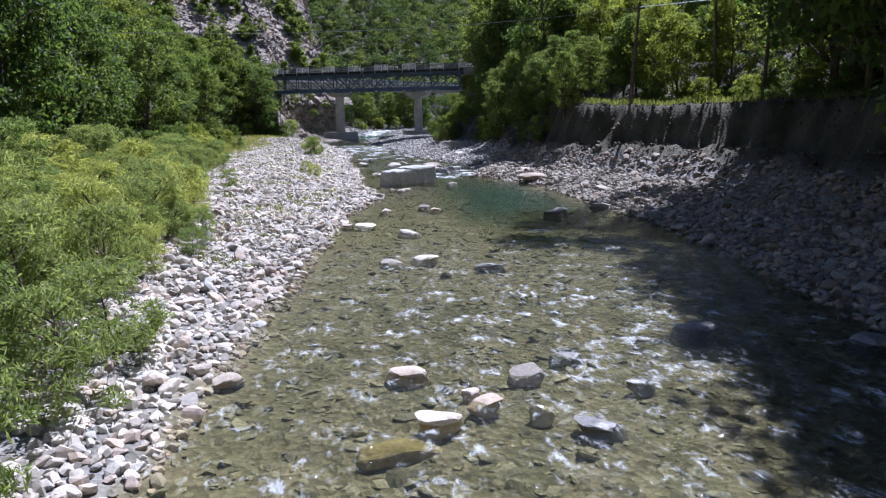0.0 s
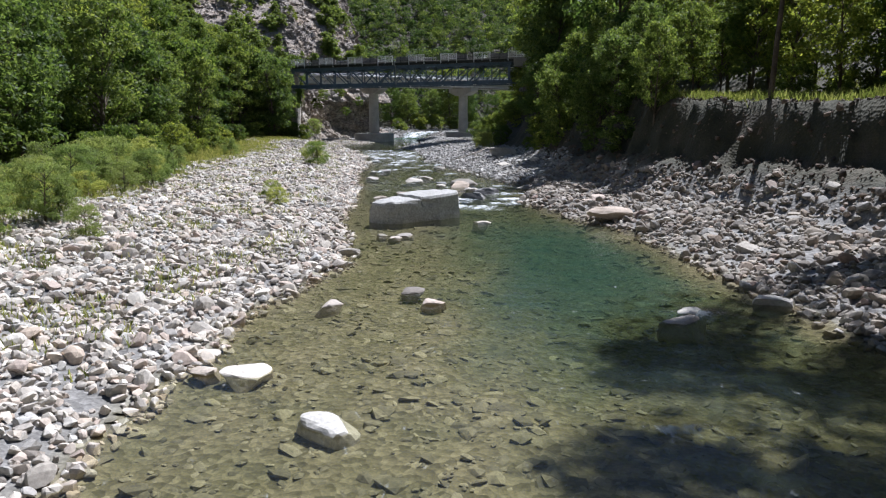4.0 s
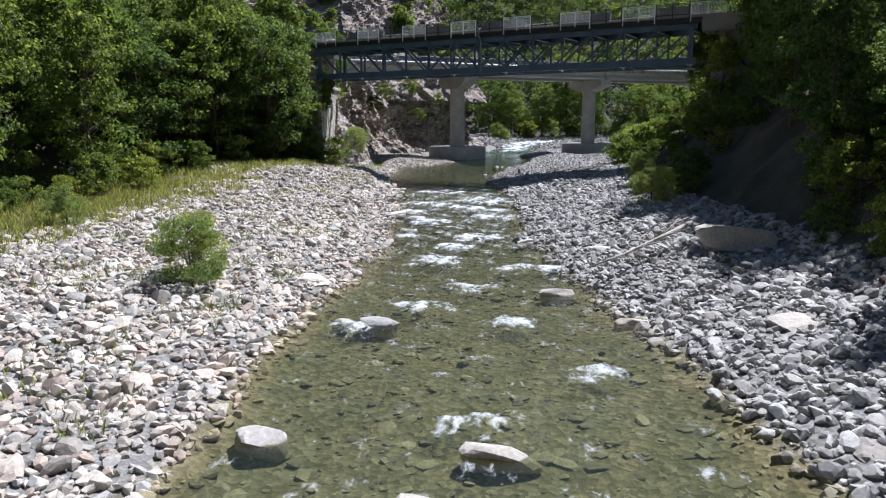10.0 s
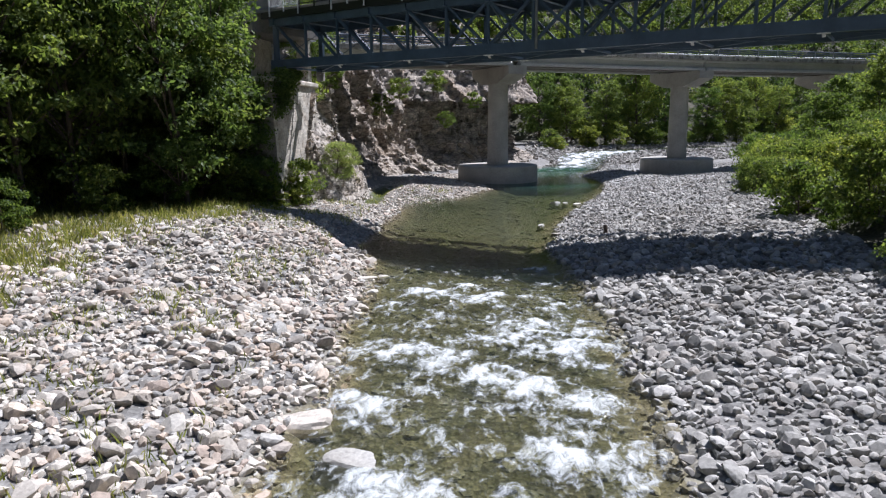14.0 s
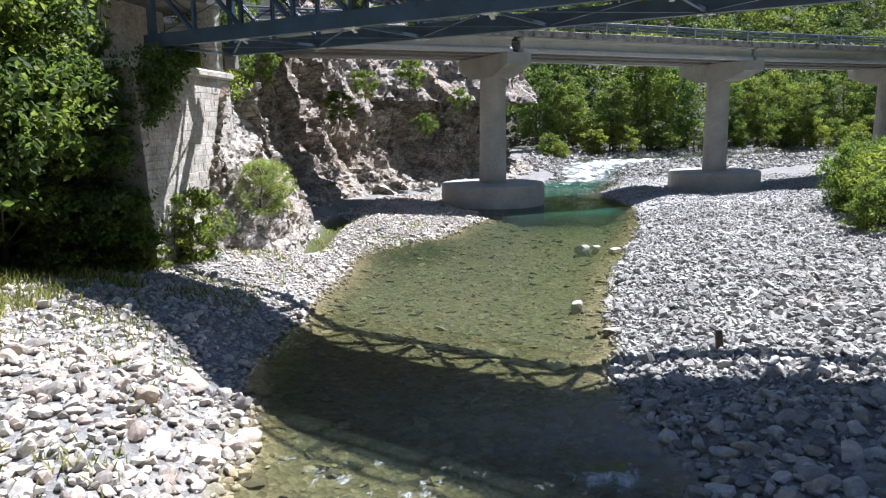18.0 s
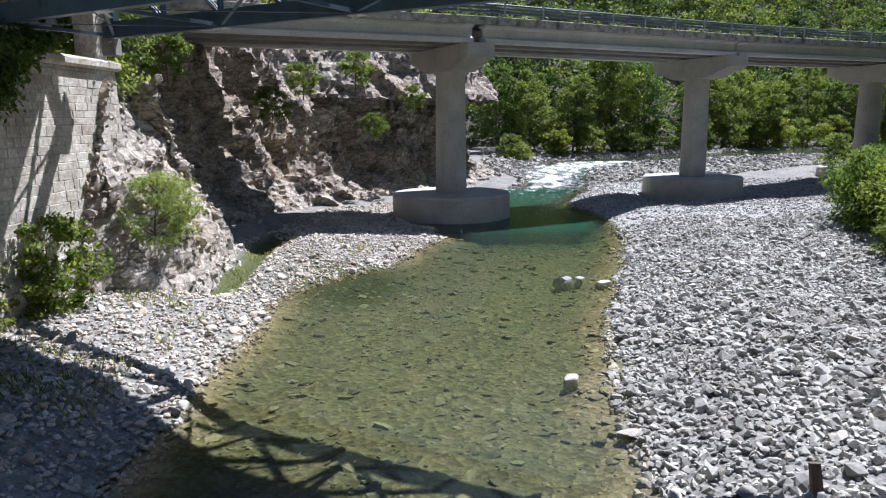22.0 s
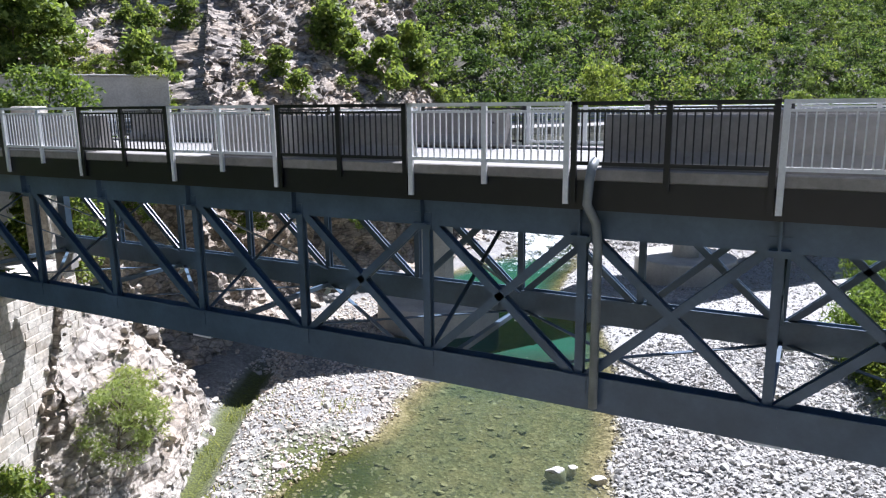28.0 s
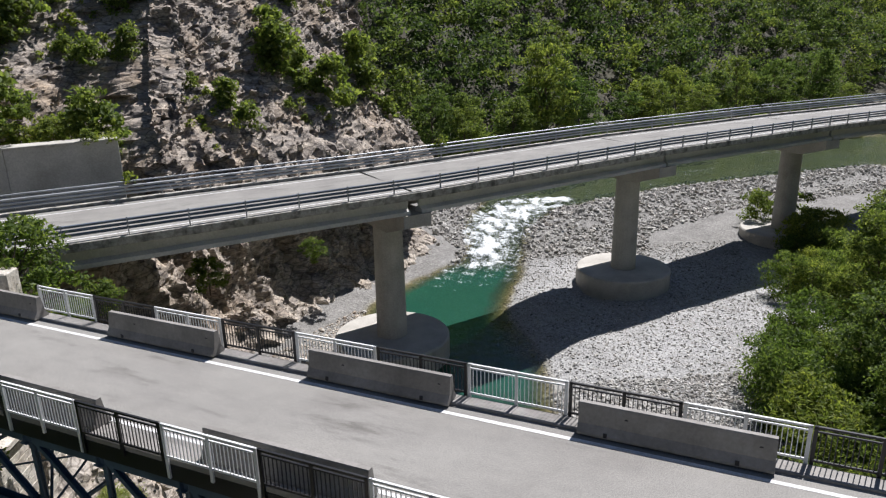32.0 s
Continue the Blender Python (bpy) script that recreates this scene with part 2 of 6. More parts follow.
    fb = node(nt, "ShaderNodeBump", Strength=0.8, Distance=0.12)
    li.new(fn.outputs[0], fb.inputs["Height"])
    li.new(fb.outputs[0], white.inputs["Normal"])
    fin = nt.nodes.new("ShaderNodeMixShader")
    li.new(span(level, 0.33, 1.02, 0.0, 0.96), fin.inputs[0])
    li.new(top.outputs[0], fin.inputs[1])
    li.new(white.outputs[0], fin.inputs[2])
    li.new(fin.outputs[0], out.inputs[0])
    return m


M_ground, M_water = ground_surface(), water_surface()
M_stone, M_stones = stone_surface("river stone", "object"), stone_surface("river stones", "island")
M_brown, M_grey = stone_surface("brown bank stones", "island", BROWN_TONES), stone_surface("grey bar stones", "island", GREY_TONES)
M_bed = rough_surface("stream bed stone", [(0.3, (0.19, 0.175, 0.115)), (0.7, (0.37, 0.34, 0.25))], 0.8, 9.0, 0.3, 0.8, 0.45, per="island")
def rock_surface(name, stops, pale, stain, per_block=0.0):
    """Fractured rock: bedding streaks, mottling, rusty stains, and a bleached foot that floods wash clean."""
    m, nt, p, li = mat_base(name)
    geo = nt.nodes.new("ShaderNodeNewGeometry")
    pos = geo.outputs["Position"]
    big = node(nt, "ShaderNodeTexNoise", Scale=0.22, Detail=5.0, Roughness=0.65)
    fine = node(nt, "ShaderNodeTexNoise", Scale=3.6, Detail=7.0, Roughness=0.72)
    bed = node(nt, "ShaderNodeMapping")
    bed.inputs["Rotation"].default_value = (0.9, -0.9, 0.4)
    bed.inputs["Scale"].default_value = (0.5, 0.6, 1.5)
    li.new(pos, bed.inputs["Vector"])
    streak = node(nt, "ShaderNodeTexNoise", Scale=0.9, Detail=5.0, Roughness=0.7, Distortion=0.6)
    li.new(bed.outputs[0], streak.inputs["Vector"])
    crack = node(nt, "ShaderNodeTexVoronoi", Scale=1.5)
    crack.feature = "DISTANCE_TO_EDGE"
    li.new(bed.outputs[0], crack.inputs["Vector"])
    for n in (big, fine):
        li.new(pos, n.inputs["Vector"])
    col = ramp(nt, streak.outputs[0], stops)
    col = mix(nt, ramp(nt, big.outputs[0], [(0.48, (0, 0, 0)), (0.68, (1, 1, 1))]), col, mix(nt, 0.7, col, stain))
    z = nt.nodes.new("ShaderNodeSeparateXYZ")
    li.new(pos, z.inputs[0])
    foot = nt.nodes.new("ShaderNodeMapRange")
    for k, v in (("From Min", 1.9), ("From Max", 0.5), ("To Min", 0.0), ("To Max", 0.75)):
        foot.inputs[k].default_value = v
    li.new(z.outputs["Z"], foot.inputs[0])
    wash = nt.nodes.new("ShaderNodeMath")
    wash.operation = "MULTIPLY"
    li.new(foot.outputs[0], wash.inputs[0])
    li.new(ramp(nt, fine.outputs[0], [(0.35, (0.3, 0.3, 0.3)), (0.6, (1, 1, 1))]), wash.inputs[1])
    col = mix(nt, wash.outputs[0], col, pale)
    col = mix(nt, 1.0, col, ramp(nt, fine.outputs[0], [(0.28, (0.5, 0.5, 0.5)), (0.72, (1.4, 1.38, 1.34))]), "MULTIPLY")
    col = mix(nt, 1.0, col, ramp(nt, crack.outputs["Distance"], [(0.0, (0.45, 0.44, 0.43)), (0.09, (1, 1, 1))]), "MULTIPLY")
    if per_block:
        col = mix(nt, 1.0, col, ramp(nt, geo.outputs["Random Per Island"], [(0.0, (1 - per_block,) * 3), (1.0, (1 + per_block,) * 3)]), "MULTIPLY")
    li.new(col, p.inputs["Base Color"])
    b = node(nt, "ShaderNodeBump", Strength=0.8, Distance=0.15)
    li.new(fine.outputs[0], b.inputs["Height"])
    li.new(b.outputs[0], p.inputs["Normal"])
    p.inputs["Roughness"].default_value = 0.9
    return m


ROCK_STOPS = [(0.30, (0.105, 0.092, 0.082)), (0.42, (0.23, 0.203, 0.178)), (0.52, (0.36, 0.315, 0.27)), (0.62, (0.47, 0.41, 0.34)), (0.74, (0.61, 0.535, 0.44))]
M_rock = rock_surface("weathered cliff rock", ROCK_STOPS, (0.50, 0.455, 0.39), (0.36, 0.27, 0.18))
M_scree = rock_surface("broken rock", ROCK_STOPS, (0.50, 0.455, 0.39), (0.33, 0.255, 0.185), 0.45)
M_pale = rock_surface("pale fractured rock", [(0.28, (0.20, 0.18, 0.155)), (0.42, (0.38, 0.345, 0.30)), (0.58, (0.52, 0.475, 0.42)), (0.75, (0.63, 0.585, 0.53))], (0.56, 0.52, 0.46), (0.42, 0.31, 0.20), 0.25)
M_conc = rough_surface("weathered concrete", [(0.25, (0.33, 0.31, 0.27)), (0.55, (0.44, 0.42, 0.375)), (0.8, (0.52, 0.50, 0.45))], 0.5, 8.0, 0.25, 0.85, 0.06, grain=0.14)
M_edge = rough_surface("lichen-stained concrete edge", [(0.30, (0.10, 0.095, 0.08)), (0.42, (0.26, 0.245, 0.215)), (0.55, (0.42, 0.40, 0.355)), (0.8, (0.52, 0.50, 0.45))], 1.6, 6.0, 0.6, 0.9, grain=0.3, dist=0.04)
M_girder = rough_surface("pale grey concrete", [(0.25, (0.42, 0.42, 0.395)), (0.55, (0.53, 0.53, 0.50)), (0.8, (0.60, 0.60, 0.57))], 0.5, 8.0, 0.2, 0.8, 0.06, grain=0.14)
M_concd = rough_surface("dark concrete for stains and shade", [(0.25, (0.17, 0.16, 0.145)), (0.6, (0.27, 0.255, 0.235)), (0.85, (0.34, 0.33, 0.31))], 0.7, 9.0, 0.25, 0.85, 0.06, grain=0.14)
M_masonry = rough_surface("pale limestone block", [(0.25, (0.33, 0.28, 0.21)), (0.42, (0.47, 0.42, 0.345)), (0.58, (0.57, 0.53, 0.455)), (0.8, (0.66, 0.62, 0.55))], 0.9, 6.0, 0.8, 0.9, 0.16, dist=0.05)
M_mortar = rough_surface("lime mortar", [(0.3, (0.30, 0.27, 0.22)), (0.7, (0.40, 0.37, 0.31))], 2.0, 14.0, 0.4, 0.95)
M_steel = plain("blue-grey painted steel", (0.068, 0.108, 0.158), 0.42, 0.0, 0.3, 3.0)
# near-black tone puts the shade under the decks into the slab colour
M_soffit_shade = rough_surface("concrete soffit darkened for shade", [(0.3, (0.05, 0.048, 0.045)), (0.7, (0.10, 0.096, 0.09))], 0.7, 9.0, 0.25, 0.9, grain=0.2)
M_black = plain("black painted steel", (0.012, 0.012, 0.014), 0.4, 0.0, 0.3)
M_white = plain("white painted steel", (0.72, 0.73, 0.72), 0.4, 0.0, 0.12)
M_rail_shaded = plain("blue-grey guardrail steel darkened for its shaded side", (0.13, 0.16, 0.21), 0.5, 0.15, 0.2, 2.0)
M_galv = plain("galvanised steel", (0.40, 0.42, 0.44), 0.5, 0.35, 0.2, 2.0)
def asphalt_surface():
    """Pale worn asphalt with oily smudges drawn out along the lanes."""
    m = rough_surface("pale worn asphalt", [(0.25, (0.20, 0.19, 0.175)), (0.5, (0.255, 0.245, 0.225)), (0.8, (0.30, 0.29, 0.265))], 0.35, 30.0, 0.15, 0.9, dist=0.01)
    nt = m.node_tree
    p = nt.nodes["Principled BSDF"]
    old = p.inputs["Base Color"].links[0].from_socket
    co = nt.nodes.new("ShaderNodeTexCoord").outputs["Object"]
    st = node(nt, "ShaderNodeMapping")
    st.inputs["Scale"].default_value = (0.32, 1.3, 1.0)
    nt.links.new(co, st.inputs["Vector"])
    blot = node(nt, "ShaderNodeTexNoise", Scale=0.9, Detail=6.0, Roughness=0.65)
    nt.links.new(st.outputs[0], blot.inputs["Vector"])
    nt.links.new(mix(nt, 1.0, old, ramp(nt, blot.outputs[0], [(0.30, (0.58, 0.57, 0.56)), (0.43, (0.94, 0.94, 0.94)), (0.7, (1.06, 1.06, 1.05))]), "MULTIPLY"), p.inputs["Base Color"])
    return m


M_asph = asphalt_surface()
M_line = rough_surface("worn white road paint", [(0.3, (0.55, 0.55, 0.53)), (0.7, (0.78, 0.78, 0.76))], 3.0, 30.0, 0.1, 0.8, dist=0.005)
M_bark = rough_surface("grey-brown bark", [(0.3, (0.06, 0.045, 0.03)), (0.7, (0.16, 0.125, 0.09))], 2.0, 14.0, 0.8, 0.95, dist=0.03)
M_leaf = leaf_surface("broad leaves", [(0.0, (0.07, 0.105, 0.03)), (0.5, (0.135, 0.185, 0.048)), (1.0, (0.24, 0.28, 0.085))])
M_leafd = leaf_surface("dark leaves", [(0.0, (0.06, 0.095, 0.032)), (0.5, (0.11, 0.16, 0.048)), (1.0, (0.19, 0.24, 0.085))])
M_fine = leaf_surface("narrow grey-green leaves", [(0.0, (0.06, 0.095, 0.028)), (0.5, (0.12, 0.17, 0.045)), (1.0, (0.22, 0.27, 0.085))])
M_wood_far = leaf_surface("woodland leaves", [(0.0, (0.042, 0.07, 0.027)), (0.5, (0.078, 0.118, 0.04)), (1.0, (0.135, 0.175, 0.065))], True)
M_willow = leaf_surface("willow leaves", [(0.0, (0.15, 0.19, 0.06)), (0.5, (0.23, 0.28, 0.115)), (1.0, (0.33, 0.365, 0.19))])
M_grass = leaf_surface("grass blades", [(0.0, (0.10, 0.125, 0.035)), (0.5, (0.20, 0.22, 0.075)), (1.0, (0.38, 0.35, 0.17))])
M_wood = rough_surface("bleached driftwood", [(0.3, (0.30, 0.26, 0.21)), (0.7, (0.50, 0.46, 0.40))], 3.0, 20.0, 0.5, 0.85)


# ---- mesh helpers ----
def mesh_from(name, verts, faces, material, smooth=False):
    me = bpy.data.meshes.new(name)
    if isinstance(faces, np.ndarray):
        v, f = np.asarray(verts, np.float32), np.asarray(faces, np.int32)
        me.vertices.add(len(v))
        me.vertices.foreach_set("co", v.ravel())
        me.loops.add(f.size)
        me.loops.foreach_set("vertex_index", f.ravel())
        me.polygons.add(len(f))
        me.polygons.foreach_set("loop_start", np.arange(0, f.size, f.shape[1], dtype=np.int32))
        me.update(calc_edges=True)
    else:
        me.from_pydata([tuple(v) for v in verts], [], faces)
        me.update()
    me.polygons.foreach_set("use_smooth", np.full(len(me.polygons), smooth))
    me.materials.append(material)
    return me


def attribute(me, name, values):
    a = me.attributes.new(name, "FLOAT", "POINT")
    a.data.foreach_set("value", np.asarray(values, np.float32).ravel())


def put(name, me, parent=None, m=None, label=""):
    ob = new(name, me)
    if parent is not None:
        ob.parent = parent
    if m is not None:
        ob.matrix_basis = m
    if label:
        ob["label"] = label
    return ob


class Shape:
    """Collects boxes, bars, prisms and lathes into one mesh."""

    def __init__(self):
        self.v, self.f = [], []

    def add(self, v, f):
        n = len(self.v)
        self.v += [tuple(p) for p in v]
        self.f += [tuple(i + n for i in q) for q in f]
        return self

    def box(self, a, b, bevel=0.0):
        (x0, y0, z0), (x1, y1, z1) = a, b
        e = min(bevel, (x1 - x0) / 3, (y1 - y0) / 3, (z1 - z0) / 3)
        if e <= 0:
            v = [(x, y, z) for z in (z0, z1) for x, y in ((x0, y0), (x1, y0), (x1, y1), (x0, y1))]
            return self.add(v, [(3, 2, 1, 0), (4, 5, 6, 7), (0, 1, 5, 4), (1, 2, 6, 5), (2, 3, 7, 6), (3, 0, 4, 7)])
        rings = []
        for z, k in ((z0, e), (z0 + e, 0), (z1 - e, 0), (z1, e)):
            c = e if k == 0 else 2 * e
            X0, X1, Y0, Y1, d = x0 + k, x1 - k, y0 + k, y1 - k, e
            rings.append([(X0 + d, Y0, z), (X1 - d, Y0, z), (X1, Y0 + d, z), (X1, Y1 - d, z), (X1 - d, Y1, z), (X0 + d, Y1, z), (X0, Y1 - d, z), (X0, Y0 + d, z)])
        v = [p for r in rings for p in r]
        f = [tuple(range(7, -1, -1)), tuple(range(24, 32))]
        f += [(8 * k + i, 8 * k + (i + 1) % 8, 8 * k + 8 + (i + 1) % 8, 8 * k + 8 + i) for k in range(3) for i in range(8)]
        return self.add(v, f)

    def bar(self, a, b, w, h, up=(0, 0, 1)):
        a, b = Vector(a), Vector(b)
        d = (b - a).normalized()
        s = d.cross(Vector(up))
        s = (s if s.length > 1e-4 else d.cross(Vector((1, 0, 0)))).normalized() * w / 2
        t = s.cross(d).normalized() * h / 2
        v = [p + i * s + j * t for p in (a, b) for i, j in ((-1, -1), (1, -1), (1, 1), (-1, 1))]
        return self.add(v, [(3, 2, 1, 0), (4, 5, 6, 7), (0, 1, 5, 4), (1, 2, 6, 5), (2, 3, 7, 6), (3, 0, 4, 7)])

    def tube(self, points, radii, sides=8):
        pts = [Vector(p) for p in points]
        n0 = len(self.v)
        for i, p in enumerate(pts):
            d = (pts[min(i + 1, len(pts) - 1)] - pts[max(i - 1, 0)]).normalized()
            s = d.cross(Vector((0.31, 0.95, 0.08))).normalized()
            t = d.cross(s)
            for k in range(sides):
                a = 2 * math.pi * k / sides
                self.v.append(tuple(p + radii[i] * (math.cos(a) * s + math.sin(a) * t)))
        for i in range(len(pts) - 1):
            for k in range(sides):
                a, b = n0 + i * sides + k, n0 + i * sides + (k + 1) % sides
                self.f.append((a, b, b + sides, a + sides))
        self.f.append(tuple(n0 + k for k in reversed(range(sides))))
        self.f.append(tuple(n0 + (len(pts) - 1) * sides + k for k in range(sides)))
        return self

    def lathe(self, rings, sides, oblong=1.0):
        """rings: (radius, z) from below; oblong stretches along x."""
        n0 = len(self.v)
        for r, z in rings:
            self.v += [(r * oblong * math.cos(2 * math.pi * k / sides), r * math.sin(2 * math.pi * k / sides), z) for k in range(sides)]
        for i in range(len(rings) - 1):
            for k in range(sides):
                a, b = n0 + i * sides + k, n0 + i * sides + (k + 1) % sides
                self.f.append((a, b, b + sides, a + sides))
        self.f.append(tuple(n0 + k for k in reversed(range(sides))))
        self.f.append(tuple(n0 + (len(rings) - 1) * sides + k for k in range(sides)))
        return self

    def prism(self, outline, x0, x1):
        """An outline in (y, z), drawn out along x."""
        n = len(outline)
        v = [(x, y, z) for x in (x0, x1) for y, z in outline]
        f = [tuple(range(n)), tuple(range(2 * n - 1, n - 1, -1))]
        f += [((i + 1) % n, i, n + i, n + (i + 1) % n) for i in range(n)]
        return self.add(v, f)

    def mesh(self, name, material, smooth=False):
        return mesh_from(name, self.v, self.f, material, smooth)


def part(name, shape, material, parent, label="", m=None, smooth=False):
    me = shape if isinstance(shape, bpy.types.Mesh) else shape.mesh(name, material, smooth)
    return put(name, me, parent, m, label)


# ---- plan of the valley ----
def curve(pairs):
    xs, ys = zip(*pairs)
    return lambda y: np.interp(y, xs, ys)


LEFT = curve([(-212.4, -13.83), (-154.8, -11.41), (-139.4, -10.38), (-125.9, -8.2), (-106.7, -5.68), (-99.9, -3.15), (-84.6, -3.75), (-65.3, -3.51), (-51.9, -4.19), (-36.5, -2.78), (-29.8, -4.16), (-23.1, -4.02), (-9.7, -6.13), (-3.0, -8.18), (8.6, -8.84), (16.3, -8.99), (22.1, -5.32), (30.7, -2.91), (34.1, -3.32), (36.5, -5.72), (41.3, -6.23), (46.0, -6.0), (51.8, -5.0), (57.6, -1.4), (62.4, 3.4), (66, 5.6), (71.1, 5.6)])
RIGHT = curve([(-212.3, 5.23), (-154.6, 7.65), (-134.4, 8.83), (-121.9, 10.64), (-112.3, 11.62), (-93.1, 11.57), (-79.7, 8.6), (-69.1, 11.38), (-62.4, 9.81), (-48.9, 7.61), (-35.5, 5.12), (-24.9, 5.23), (-10.5, 4.27), (-2.9, 2.68), (4.8, 3.39), (10.6, 4.3), (20.2, 6.61), (28.9, 8.73), (37.5, 9.3), (47.1, 7.7), (51, 8.0), (59.8, 10.9), (71.2, 12.6)])
LEVEL = curve([(-212.3, -1.52), (-145.1, -1.14), (-116.2, -0.931), (-92.2, -0.807), (-70.1, -0.741), (-60.5, -0.646), (-41.3, -0.57), (-29.8, -0.427), (-14.4, -0.057), (-4.8, 0.0), (56.7, 0.0), (62.4, 0.237), (75.9, 1.282), (123.9, 1.615), (383.3, 2.85)])
DEEP = curve([(-212.3, 0.4), (-135.4, 0.28), (-122.0, 0.32), (-114.3, 0.42), (-104.0, 0.8), (-95.0, 0.85), (-88.0, 0.52), (-80.0, 0.45), (-68.2, 0.42), (-53.8, 0.38), (-34.6, 0.36), (-14.4, 0.36), (-4.8, 0.42), (8.6, 0.45), (25.9, 0.5), (32.0, 0.8), (37.5, 1.7), (54.8, 2.2), (62.4, 0.6), (123.9, 0.6)])
UPPER = [(8.3, 64.0, 3.2), (9.6, 74.0, 4.2), (14.5, 85.0, 6.0), (33.0, 97.0, 7.5), (62.0, 108.5, 10), (130.0, 130.0, 13), (379.62, 184.87, 14)]


def fbm(x, y, scale, seed=0.0, octaves=4):
    """A cheap smooth noise over arrays, about -1 to 1."""
    out, amp, total = 0, 1.0, 0
    for o in range(octaves):
        k = 2 * math.pi / scale * 2**o
        s = seed + 1.7 * o
        out = out + amp * (np.sin(k * x * 0.83 + k * y * 0.41 + s) * np.cos(k * y * 0.79 - k * x * 0.29 + 2.1 * s) + 0.6 * np.sin(k * 1.31 * y + k * 0.57 * x + 4.2 * s) * np.sin(k * 1.13 * x - 3 * s))
        total += amp * 1.3
        amp *= 0.55
    return out / total


def smooth(a, b, x):
    t = np.clip((x - a) / (b - a), 0, 1)
    return t * t * (3 - 2 * t)


def outside(x, y):
    """Metres from the water's edge, below zero in the stream."""
    wob = 0.5 * fbm(x, y, 9.0, 3.0, 3)
    d = np.maximum(LEFT(y) - x, x - RIGHT(y)) + np.where(y > 72, (y - 72) * 3, 0)
    for (x0, y0, w0), (x1, y1, w1) in zip(UPPER, UPPER[1:]):
        dx, dy = x1 - x0, y1 - y0
        t = np.clip(((x - x0) * dx + (y - y0) * dy) / (dx * dx + dy * dy), 0, 1)
        d = np.minimum(d, np.hypot(x - x0 - t * dx, y - y0 - t * dy) - (w0 + t * (w1 - w0)))
    return d + wob


CLIFF = curve([(-212.8, -55.76), (-1.5, -57.37), (14.2, -28.9), (16.2, -18.43), (21.0, -15.13), (30.6, -14.54), (40.2, -12.7), (48.0, -8.09), (56.7, -2.06), (62.5, 2.76), (66.3, 3.59), (72.0, 0.21), (85.4, -8.47), (123.7, -24.96), (400, -117.47)])
TERRACE = curve([(-212.2, 20.5), (-130.5, 22.0), (-108.4, 23.2), (-96.0, 22.0), (-90.0, 20.4), (-83.0, 18.8), (-77.0, 17.8), (-63.2, 17.2), (-39.2, 17.26), (-15.2, 16.12), (4.0, 17.88), (18.5, 23.49), (37.8, 33.83), (66.8, 56.48), (125.0, 122.75), (400, 282.79)])

STEEP = curve([(-220, 19.5), (-110, 19.5), (-95, 18.2), (-84, 16.2), (-79, 14.8), (-66, 14.2), (-53, 14.6), (-40, 15.2), (-20, 16), (10, 18), (40, 40)])
POND = curve([(15, -12.4), (18, -12.5), (24, -13.0), (32, -13.0)])


